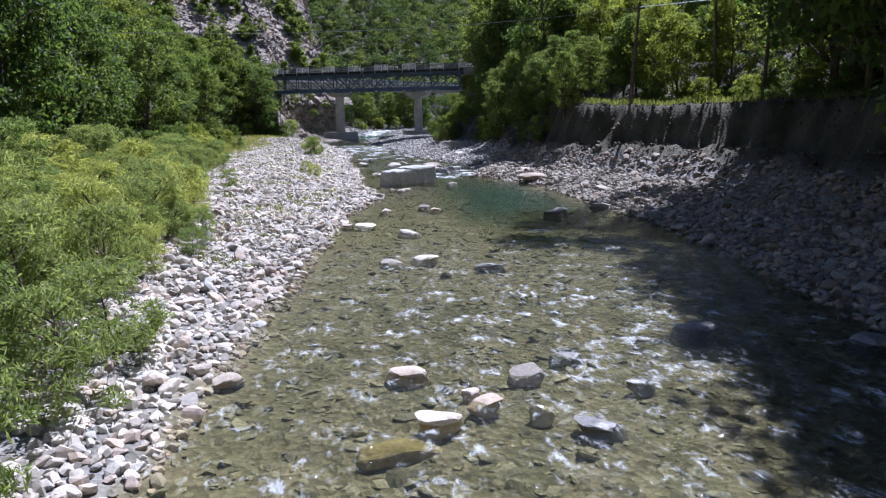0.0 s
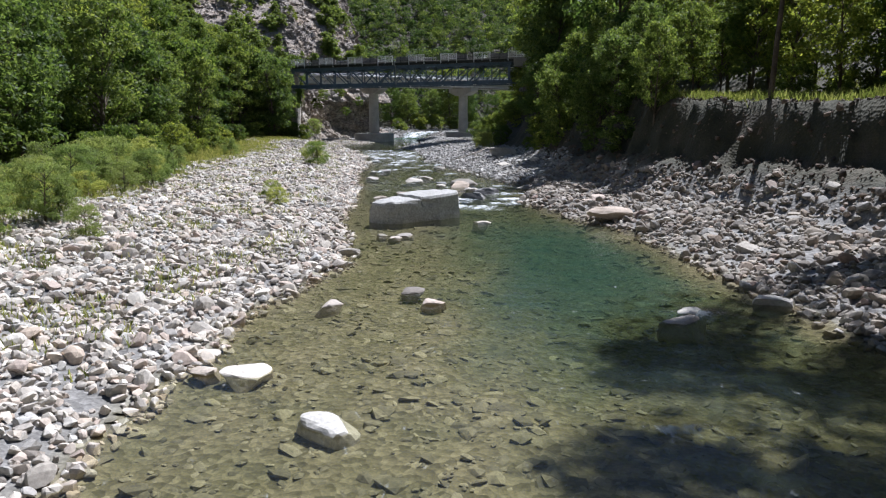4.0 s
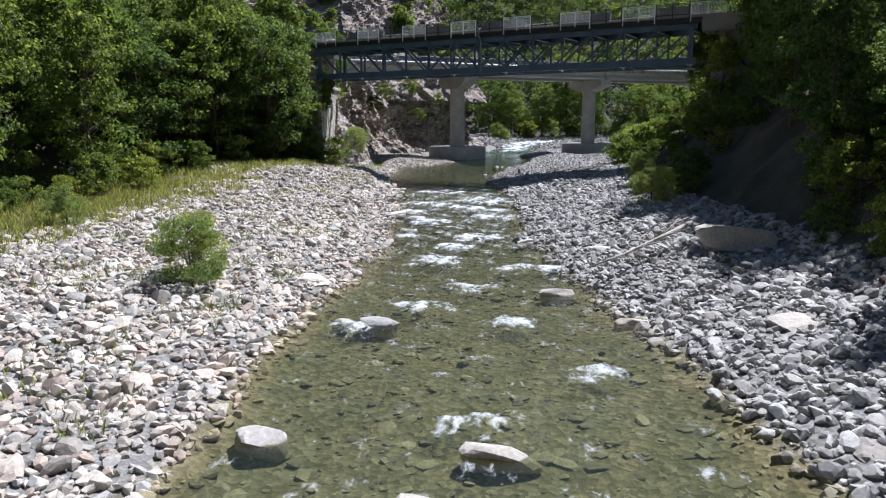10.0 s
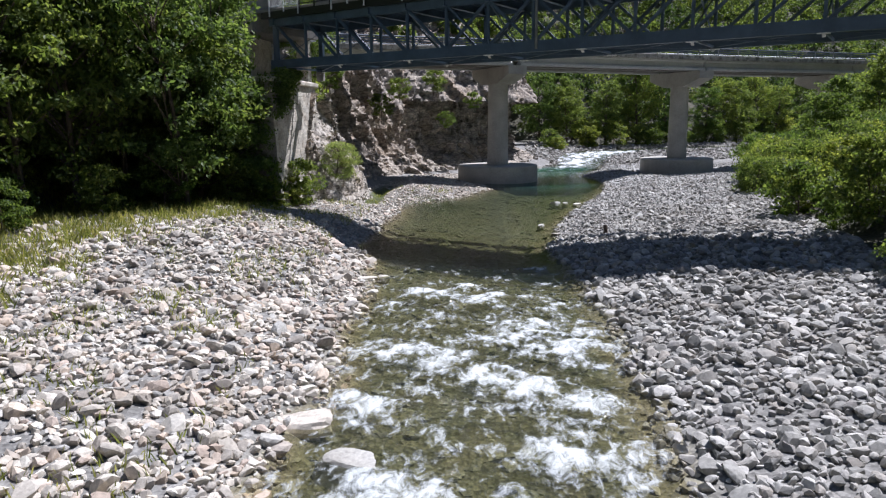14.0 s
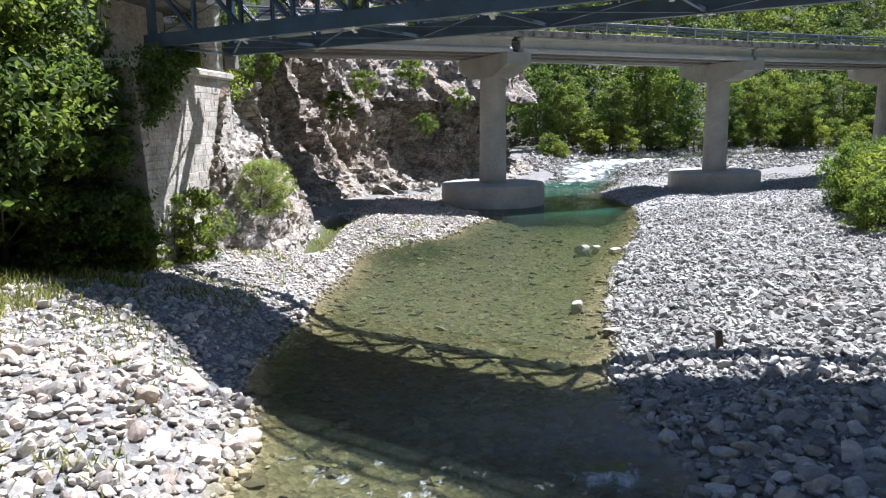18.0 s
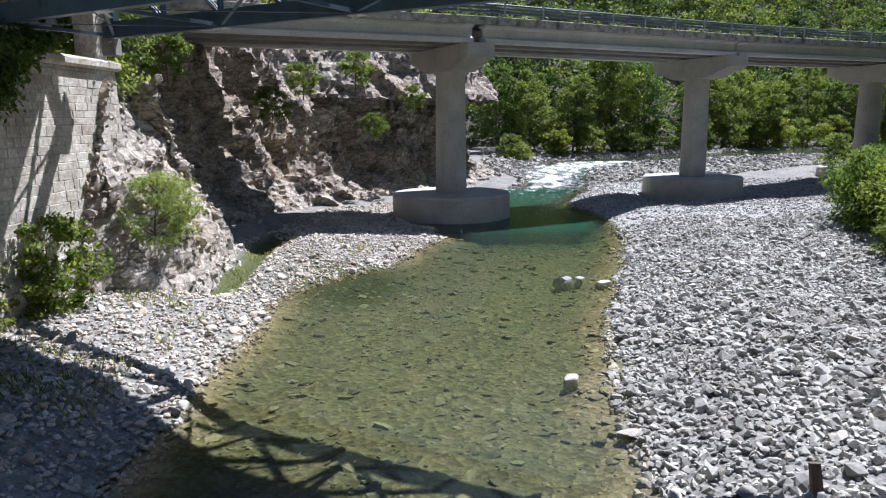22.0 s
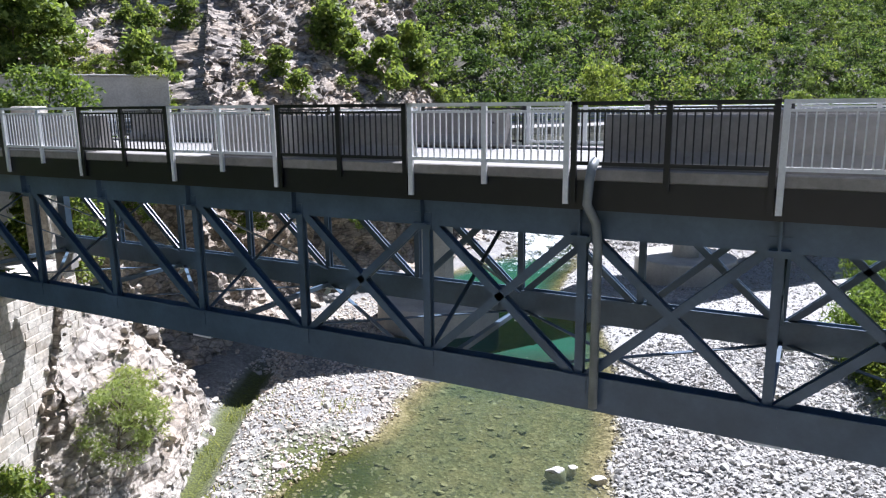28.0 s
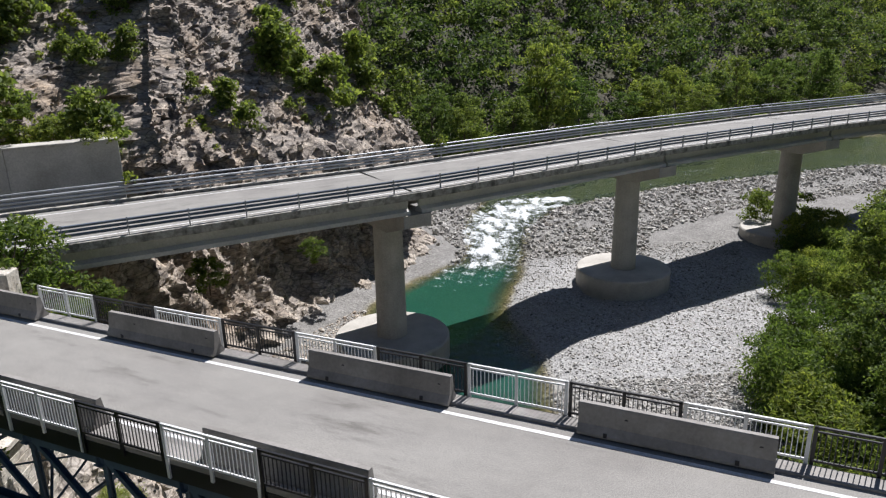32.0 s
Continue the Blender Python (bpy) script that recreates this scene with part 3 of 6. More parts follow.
def height(x, y):
    d, w = outside(x, y), LEVEL(y)
    across = (x - LEFT(y)) / (RIGHT(y) - LEFT(y))
    shoal = np.where((y > -128) & (y < -78), 0.34 + 0.66 * smooth(0.22, 0.62, across + 0.06 * fbm(x, y, 8.0, 2.0, 2)), 1.0)
    bed = w - np.minimum(np.maximum(DEEP(y) * shoal, np.minimum(DEEP(y), 0.26)), 0.06 + np.where(y > 32, 0.5, 0.24) * np.maximum(-d, 0)) + 0.09 * fbm(x, y, 3.1, 1.0, 3)
    left = x < 0.5 * (LEFT(y) + RIGHT(y))
    rise = np.where(left, 0.17, np.where(y < -60, 0.20, 0.24))
    top = np.where(left, 1.25, np.where(y < -60, 2.6, 1.9))
    bank = w + top * (1 - np.exp(-rise * np.maximum(d, 0) / top)) + 0.13 * fbm(x, y, 7.0, 5.0) * smooth(0, 3, d)
    bank = bank + 0.75 * smooth(0.5, 2.6, d) * smooth(-17, -8, y) * smooth(7, 0, y) * left
    bank = bank - 0.55 * smooth(4, 9, d) * smooth(4, 12, y) * (~left)
    climb = np.interp(y, [-60, -50, -30, -10], [0.75, 0.5, 0.3, 0.0])
    bank = bank + np.minimum(np.maximum(x - STEEP(y) + 0.5 * fbm(x, y, 5.0, 6.0, 2), 0) * climb, 1.9 + 0.7 * fbm(x, y, 6.0, 9.0, 3))
    far = smooth(34, 56, y)
    bank = bank - far * 1.0 * smooth(1, 9, d) * (~left)
    gap = np.exp(-(((x - POND(y)) / 1.3) ** 2)) * smooth(13, 17, y) * smooth(36, 30, y)
    bank = bank - 1.0 * gap
    z = np.where(d < 0, bed, bank)
    # wooded hillside beyond the flat on the left
    foot = np.interp(y, [-220, -140, -100, -60, -20, 5, 14], [-29, -29, -31, -33, -30, -25, -22])
    z = z + np.maximum(foot - x, 0) * 0.62 * smooth(30, 12, y) + 1.5 * fbm(x, y, 21.0, 8.0) * smooth(2, 14, foot - x)
    # rock wall behind the old abutment, then the slope over the road
    c = CLIFF(y) - x - 9.5
    wall = np.clip(c * 2.6, 0, 11.5) + np.maximum(c - 26, 0) * 0.8
    z = np.where((y > 15) & (c > 0), np.maximum(z, wall), z)
    # terrace on the right
    e = x - TERRACE(y) + 0.7 * fbm(x, y, 4.3, 2.0, 3) + 0.5 * fbm(x, y, 13.0, 4.0, 2)
    steep = np.interp(y, [-220, -120, -78, -45, 60], [2.6, 3.4, 2.4, 0.9, 0.35])
    brow = np.interp(y, [-220, -110, -90, -70, -50, -30, 10, 40, 200], [5.6, 5.8, 5.8, 6.6, 7.0, 7.2, 8.2, 6.5, 4.5])
    high = np.maximum(brow - bank, 0.0)
    z = z + np.minimum(np.maximum(e, 0) * steep, high) + np.maximum(e - 16, 0) * 0.55 + 0.4 * fbm(x, y, 5.0, 2.0) * smooth(0, 3, e)
    # far side of the valley
    z = z + np.maximum(y - 112 - 0.55 * np.maximum(x, 0), 0) * 0.6 * smooth(-60, 40, x + 0.3 * y) + np.maximum(-y - 190, 0) * 0.4
    return z


def spaced(lo, fine_lo, fine_hi, hi, step, grow=1.22):
    xs = list(np.arange(fine_lo, fine_hi, step))
    s, x = step, fine_hi
    while x < hi:
        xs.append(x)
        s *= grow
        x += s
    s, x = step, fine_lo
    while x > lo:
        s *= grow
        x -= s
        xs.insert(0, x)
    return np.array(xs)


def sheet(xs, ys, fn):
    gx, gy = np.meshgrid(xs, ys)
    v = np.stack([gx, gy, fn(gx, gy)], -1).reshape(-1, 3)
    n, m = len(xs), len(ys)
    a = (np.arange(m - 1)[:, None] * n + np.arange(n - 1)).ravel()
    return v, np.stack([a, a + 1, a + 1 + n, a + n], 1)


gv, gf = sheet(spaced(-420, -28, 28, 420, 0.45), spaced(-330, -150, 76, 620, 0.5), height)
me = mesh_from("ground", gv, gf, M_ground, True)
d = outside(gv[:, 0], gv[:, 1])
soil = np.clip(smooth(-22, -26, gv[:, 0]) * (gv[:, 1] < 30) + smooth(-2.6, -0.4, gv[:, 0] - TERRACE(gv[:, 1])) + smooth(98, 108, gv[:, 1] - 0.5 * np.maximum(gv[:, 0], 0)), 0, 1)
soil = np.maximum(soil, smooth(0.6, 2.4, gv[:, 0] - STEEP(gv[:, 1])) * (gv[:, 1] < -38))
soil = np.maximum(soil, np.where((gv[:, 1] > -150) & (gv[:, 1] < -95), smooth(-13, -18, gv[:, 0]), 0))
attribute(me, "soil", soil)
attribute(me, "bed", smooth(0.7, -0.4, d))
X, Y = gv[:, 0], gv[:, 1]
attribute(me, "sand", smooth(27, 34, Y) * smooth(66, 58, Y) * (X > 2) * (0.75 + 0.25 * fbm(X, Y, 11.0, 2.0, 2)))
attribute(me, "algae", np.clip(smooth(4.2, 1.5, np.hypot((X + 7.0) * 1.0, (Y - 18.5) * 0.8)) + smooth(1.1, 0.5, np.abs(X - POND(Y))) * smooth(13, 16, Y) * smooth(33, 29, Y), 0, 1))
ground = tagged(new("ground", me), "pale gravel river bed between wooded banks", "ground", kind="structure")

# white water: centre and half width of each breaking wave, stretch by stretch
BREAKS_LOW = [(0.8, -134.1, 1.3), (-0.2, -135.2, 0.9), (-3.0, -130.9, 0.8), (-2.7, -128.1, 0.7), (4.3, -115.9, 0.9), (8.1, -108.1, 0.8), (1.7, -129.3, 0.9), (-0.5, -128.3, 0.8), (3.1, -131.9, 1.0), (1.9, -136.2, 1.2), (-0.5, -130.8, 0.7), (4.5, -138.5, 1.4)]
BREAKS_MID = [(3.4, -79.4, 1.0), (4.3, -78.2, 0.9), (0.6, -76.8, 0.9), (1.9, -73.4, 0.8), (5.0, -82.6, 1.3), (7.0, -80.7, 1.0), (8.4, -74.5, 0.9), (3.9, -82.0, 0.8), (8.8, -68.5, 0.8), (7.9, -78.3, 0.9), (1.4, -72.9, 0.6), (5.7, -55.7, 0.7), (0.4, -49.0, 0.9), (0.8, -41.2, 0.9), (-1.6, -51.5, 0.7), (3.5, -51.0, 0.8), (2.0, -46.0, 0.9), (2.6, -59.0, 0.7)]
BREAKS_TOP = [(2.1, -34.2, 1.5), (0.9, -37.1, 1.2), (0.2, -40.5, 1.1), (3.7, -42.2, 0.9), (5.6, -42.3, 0.9), (-1.1, -28.5, 1.4), (3.0, -26.6, 1.5), (0.3, -21.8, 1.3), (-1.0, -12.2, 0.7), (-2.7, -24.5, 1.1), (2.9, -23.9, 1.2), (-2.1, -34.1, 0.8)]
BREAKS_NEAR = [(-2.4, -13.3, 1.0), (-0.1, -13.9, 1.0), (-2.7, -20.3, 1.2), (-1.2, -20.6, 1.2), (1.7, -17.5, 1.2), (2.9, -19.7, 1.4), (0.6, -21.9, 1.0), (2.5, -14.9, 0.7), (1.5, -22.8, 1.3), (1.8, -8.5, 0.5), (3.6, -18.3, 0.8), (-3.4, -15.5, 0.6), (0.9, -18.9, 0.9)]
CHUTE = [(19.0, 85.0, 2.2), (16.5, 84.0, 2.8), (14.0, 82.0, 3.4), (11.8, 79.0, 3.4), (10.0, 76.0, 3.2), (8.8, 73.0, 2.8), (8.0, 70.0, 2.4), (7.4, 67.5, 2.1), (7.2, 65.2, 1.8), (7.0, 63.0, 1.4), (23.0, 95.0, 1.5)]

wv, wf = sheet(spaced(-30, -14, 16, 170, 0.22, 1.1), spaced(-230, -146, 92, 190, 0.24, 1.1), lambda x, y: LEVEL(y))
dw = outside(wv[:, 0], wv[:, 1])
keep = (dw[wf] < 1.4).any(1)
wf = wf[keep]
used = np.unique(wf)
remap = np.zeros(len(wv), int)
remap[used] = np.arange(len(used))
wv, wf = wv[used], remap[wf]
x, y = wv[:, 0], wv[:, 1]
depth = LEVEL(y) - height(x, y)
RAPIDS = curve([(-221.9, 0.35), (-145.1, 0.5), (-133.5, 0.6), (-123.0, 0.4), (-117.2, 0.12), (-87.4, 0.0), (-74.0, 0.05), (-70.1, 0.45), (-64.4, 0.4), (-58.6, 0.18), (-50.9, 0.3), (-43.2, 0.38), (-39.4, 0.55), (-33.6, 0.75), (-14.4, 0.8), (-9.6, 0.45), (-6.7, 0.05), (54.8, 0.0), (59.6, 0.8), (64.4, 1.15), (74.0, 1.1), (81.7, 0.3), (114.3, 0.2), (181.6, 0.2)])
mid = 0.5 * (LEFT(y) + RIGHT(y))
half = np.maximum(0.5 * (RIGHT(y) - LEFT(y)), 1)
chop = np.clip(RAPIDS(y) * np.where(y < 70, np.clip(1.3 - 0.8 * np.abs((x - mid) / half) ** 2, 0, 1), 1), 0, 1)
wx, wy = x + 0.55 * fbm(x, y, 2.6, 2.0, 3), y + 0.55 * fbm(x, y, 2.2, 5.0, 3)
foam = np.zeros(len(x))
for cx, cy, r in [(p, q, 0.75 * r) for p, q, r in BREAKS_LOW] + BREAKS_MID + BREAKS_TOP + BREAKS_NEAR:
    dx, dy = (wx - cx) / (1.6 * r), (wy - cy) / (1.1 * r)
    foam = np.maximum(foam, np.where(dy > 0, 1.05 - dx * dx - 2.2 * dy * dy, 1.05 - dx * dx - 0.55 * dy * dy))
foam = np.clip(foam * (0.62 + 0.38 * fbm(x, y, 1.9, 3.0, 2)), 0, 1) * np.where(y < -105, 0.66, 1.0)
spray = np.zeros(len(x))
for i in np.nonzero((y > 58) & (y < 95) & (x < 30))[0]:
    spray[i] = noise.fractal(Vector((x[i] * 0.7, y[i] * 0.45, 3.0)), 0.7, 2.1, 5)
for (ax, ay, ar), (bx, by, br) in zip(CHUTE, CHUTE[1:-1]):
    t = np.clip(((wx - ax) * (bx - ax) + (wy - ay) * (by - ay)) / ((bx - ax) ** 2 + (by - ay) ** 2), 0, 1)
    run = 0.92 - (np.hypot(wx - ax - t * (bx - ax), wy - ay - t * (by - ay)) / (1.7 * ar)) ** 2
    foam = np.maximum(foam, run - 0.2 + 0.7 * spray)
foam = np.clip(np.maximum(foam, 0.34 * chop + 0.34 * fbm(x, y, 2.7, 8.0, 3) * (chop > 0.15)), 0, 1)
chop = np.clip(np.maximum(chop, foam), 0, 1)
wv[:, 2] += 0.16 * foam + chop * 0.10 * fbm(x * 1.3, y, 2.4, 6.0, 4) + 0.010 * fbm(x, y, 1.7, 1.0, 2)
me = mesh_from("water", wv, wf, M_water, True)
attribute(me, "depth", np.clip(depth / 1.25, 0, 1))
attribute(me, "foam", foam)
attribute(me, "chop", chop)
tagged(new("water", me), "clear green mountain stream with white rapids", "water", kind="structure")


# ---- steel truss bridge ----
AX = radians(-25.85)
TRUSS = Matrix.Translation((-1.51, 2.29, 0)) @ Matrix.Rotation(AX, 4, "Z")
BAY, N_BAY, S0 = 3.01, 14, -17.95
Z_BOT, Z_TOP = 10.87, 14.42
truss = tagged(new("truss_bridge"), "blue-grey steel truss road bridge over the stream", "bridge")
truss.matrix_basis = TRUSS
NODES = [S0 + BAY * k for k in range(N_BAY + 1)]
vert_me = Shape().box((-0.075, -0.08, Z_BOT + 0.3), (0.075, -0.05, Z_TOP - 0.2)).box((-0.075, 0.05, Z_BOT + 0.3), (0.075, 0.08, Z_TOP - 0.2)).box((-0.015, -0.05, Z_BOT + 0.3), (0.015, 0.05, Z_TOP - 0.2)).mesh("vertical", M_steel)
end_me = Shape().box((-0.20, -0.12, Z_BOT), (0.20, 0.12, Z_TOP)).mesh("end_post", M_steel)


def diagonal_mesh(rising, name):
    a = (0, 0, Z_BOT + 0.45) if rising else (0, 0, Z_TOP - 0.35)
    b = (BAY, 0, Z_TOP - 0.35) if rising else (BAY, 0, Z_BOT + 0.45)
    s = Shape()
    for y in (-0.075, 0.075):
        s.bar((a[0], y, a[2]), (b[0], y, b[2]), 0.03, 0.15)
    s.bar(a, b, 0.12, 0.02)
    return s.mesh(name, M_steel)


down_me, up_me = diagonal_mesh(False, "diagonal"), diagonal_mesh(True, "diagonal")
gus_me = Shape().box((-0.17, -0.012, -0.16), (0.17, 0.012, 0.16)).mesh("gusset_plate", M_steel)
for n in (0.5, 5.35):
    ends = (NODES[0] - 0.5, NODES[-1] + 0.5)
    w, t = 0.16, 0.03
    low_out = [(n - w, Z_BOT), (n + w, Z_BOT), (n + w, Z_BOT + 0.62), (n + w - t, Z_BOT + 0.62), (n + w - t, Z_BOT + t), (n - w + t, Z_BOT + t), (n - w + t, Z_BOT + 0.62), (n - w, Z_BOT + 0.62)]
    part("bottom_chord", Shape().prism(low_out, *ends), M_steel, truss)
    top_out = [(n - w - 0.05, Z_TOP), (n - w - 0.05, Z_TOP - t), (n - w, Z_TOP - t), (n - w, Z_TOP - 0.5), (n - w + t, Z_TOP - 0.5), (n - w + t, Z_TOP - t), (n + w - t, Z_TOP - t), (n + w - t, Z_TOP - 0.5), (n + w, Z_TOP - 0.5), (n + w, Z_TOP - t), (n + w + 0.05, Z_TOP - t), (n + w + 0.05, Z_TOP)]
    part("top_chord", Shape().prism(top_out, *ends), M_steel, truss)
    for k, s in enumerate(NODES):
        part("end_post" if k in (0, N_BAY) else "vertical", end_me if k in (0, N_BAY) else vert_me, None, truss, m=pose(s, n, 0))
        for z in (Z_BOT + 0.45, Z_TOP - 0.42):
            part("gusset_plate", gus_me, None, truss, m=pose(s, n - 0.165 if n < 3 else n + 0.165, z))
        if k < N_BAY:
            if k < 9:
                part("diagonal", down_me, None, truss, m=pose(s, n, 0))
            if k > 4:
                part("diagonal", up_me, None, truss, m=pose(s, n, 0))
beam = Shape().box((-0.15, 0.2, Z_TOP + 0.0), (0.15, 5.7, Z_TOP + 0.03)).box((-0.02, 0.2, Z_TOP - 0.45), (0.02, 5.7, Z_TOP)).box((-0.15, 0.2, Z_TOP - 0.48), (0.15, 5.7, Z_TOP - 0.45)).mesh("cross_beam", M_steel)
low = Shape().bar((0, 0.5, Z_BOT + 0.1), (0, 5.35, Z_BOT + 0.1), 0.12, 0.12).mesh("bottom_strut", M_steel)
lat = Shape().bar((0, 0.5, Z_BOT + 0.05), (BAY * 2, 5.35, Z_BOT + 0.05), 0.10, 0.03).mesh("lateral_brace", M_steel)
lat2 = Shape().bar((0, 5.35, Z_BOT + 0.09), (BAY * 2, 0.5, Z_BOT + 0.09), 0.10, 0.03).mesh("lateral_brace", M_steel)
# white here stands in for bright light reflected off the brace plates
lug = Shape().box((-0.28, -0.16, -0.02), (0.28, 0.16, 0.02)).bar((0, 0, 0.0), (0.0, -0.25, -0.16), 0.16, 0.02).mesh("brace_plate", M_white)
for k, s in enumerate(NODES):
    part("cross_beam", beam, None, truss, m=pose(s, 0, 0))
    if k % 2 == 0:
        part("bottom_strut", low, None, truss, m=pose(s, 0, 0))
        for n in (0.5, 5.35):
            part("brace_plate", lug, None, truss, m=pose(s, n, Z_BOT - 0.02, 0, 0, 0 if n > 3 else 180))
        if k < N_BAY:
            part("lateral_brace", lat, None, truss, m=pose(s, 0, 0))
            part("lateral_brace", lat2, None, truss, m=pose(s, 0, 0))
sway = Shape().bar((0, 0.5, Z_BOT + 0.5), (0, 5.3, Z_TOP - 0.5), 0.09, 0.03).bar((0, 5.3, Z_BOT + 0.5), (0, 0.5, Z_TOP - 0.5), 0.09, 0.03).mesh("sway_brace", M_steel)
for k in range(0, N_BAY + 1, 2):
    part("sway_brace", sway, None, truss, m=pose(NODES[k], 0, 0))
for n in (1.2, 2.2, 3.2, 4.2, 5.0):
    part("stringer", Shape().box((S0 - 0.5, n - 0.09, Z_TOP + 0.03), (-S0 + 6.8, n + 0.09, Z_TOP + 0.30)), M_steel, truss)
part("deck_slab", Shape().box((S0 - 1, 0.30, Z_TOP + 0.30), (24.9, 5.55, 14.98)), M_soffit_shade, truss, "concrete deck slab darkened for shade")
for n0, n1 in ((0.05, 0.30), (5.55, 5.80)):
    part("fascia_beam", Shape().box((S0 - 1, n0, Z_TOP + 0.01), (25.2, n1, 14.90)), M_black, truss, "dark painted edge beam")
for n0, n1 in ((0.05, 0.62), (5.25, 5.80)):
    part("kerb", Shape().box((S0 - 2, n0, 14.90), (25.5, n1, 15.09), 0.02), M_concd, truss, "pale concrete kerb strip")
part("roadway", Shape().box((S0 - 1.5, 0.62, 14.98), (25.2, 5.25, 15.03)), M_asph, truss, "worn pale grey asphalt")
for n in (0.88, 4.74):
    part("edge_line", Shape().box((S0 - 1.5, n, 15.030), (25.2, n + 0.14, 15.036)), M_line, truss, "white painted edge line")
pipe = Shape().tube([(3.42, -0.02, 15.22), (3.42, -0.18, 15.14), (3.40, -0.24, 14.9), (3.36, -0.18, 14.55), (3.44, 0.10, 14.2), (3.46, 0.18, 13.8), (3.46, 0.18, 11.0)], [0.075] * 7, 10)
part("drain_pipe", pipe, plain("grey plastic pipe", (0.22, 0.24, 0.24), 0.5), truss, "grey drain pipe bent over the deck edge", smooth=True)


def railing_panel(name, material, label, n, flip):
    r = tagged(new(name), label, "railing", "bridge railing panels")
    post = Shape().box((-0.045, -0.03, 14.52), (0.045, 0.03, 16.14)).mesh("post", material)
    mid = Shape().box((-0.045, -0.03, 14.78), (0.045, 0.03, 16.10)).mesh("post", material)
    bal = Shape().box((-0.011, -0.011, 15.2), (0.011, 0.011, 15.98)).mesh("baluster", material)
    for s in (0.06, BAY - 0.06):
        part("post", post, None, r, m=pose(s, 0, 0))
    part("post", mid, None, r, m=pose(BAY / 2, 0, 0))
    part("top_rail", Shape().box((0.02, -0.03, 16.08), (BAY - 0.02, 0.03, 16.14)), material, r)
    part("upper_rail", Shape().box((0.1, -0.02, 15.97), (BAY - 0.1, 0.02, 16.01)), material, r)
    part("bottom_rail", Shape().box((0.1, -0.02, 15.15), (BAY - 0.1, 0.02, 15.21)), material, r)
    for i in range(1, 24):
        if i != 12:
            part("baluster", bal, None, r, m=pose(0.06 + (BAY - 0.12) * i / 24, 0, 0))
    return r


white_panel = railing_panel("railing_panel", M_white, "white painted steel railing panel on the bridge edge", 0, False)
black_panel = railing_panel("railing_panel", M_black, "black painted steel railing panel on the bridge edge", 0, False)
for side, n in enumerate((0.0, 5.85)):
    for k in range(-6, 9):
        src = black_panel if k % 2 else white_panel
        m = TRUSS @ pose(k * BAY, n, 0)
        if side == 0 and k in (0, 1):
            src.matrix_basis = m
        else:
            copy_thing(src, m)

# concrete barriers along both edges of the roadway
prof = [(-0.30, 0), (0.30, 0), (0.30, 0.08), (0.17, 0.28), (0.09, 0.80), (0.07, 0.84), (-0.07, 0.84), (-0.09, 0.80), (-0.17, 0.28), (-0.30, 0.08)]
barrier = tagged(new("concrete_barrier"), "grey concrete traffic barrier with lifting slots on the roadway edge", "barrier", "bridge traffic barriers")
part("body", Shape().prism(prof, 0, 4.82), M_concd, barrier)
for s in (0.75, 3.97):
    part("lifting_slot", Shape().box((s - 0.05, -0.31, 0.03), (s + 0.05, -0.29, 0.16)), M_black, barrier)
    part("lifting_eye", Shape().lathe([(0.05, 0), (0.05, 0.004)], 8), M_black, barrier, m=Matrix.Translation((s + 0.5, -0.125, 0.55)) @ Matrix.Rotation(radians(98), 4, "X"))
spots = [(s, n) for n in (5.33, 0.56) for s in (-22.2, -13.65, -5.1, 3.45, 12.0, 20.5)]
for i, (s, n) in enumerate(spots):
    m = TRUSS @ pose(s + (4.82 if n < 3 else 0), n, 15.09, 0, 0, 180 if n < 3 else 0)
    if i == 0:
        barrier.matrix_basis = m
    else:
        copy_thing(barrier, m)

# masonry abutment at the left end
abut = tagged(new("stone_abutment"), "pale limestone block abutment under the truss end", "abutment")
AX0, AX1, AY0, AY1 = -26.5, -16.95, 7.6, 17.8


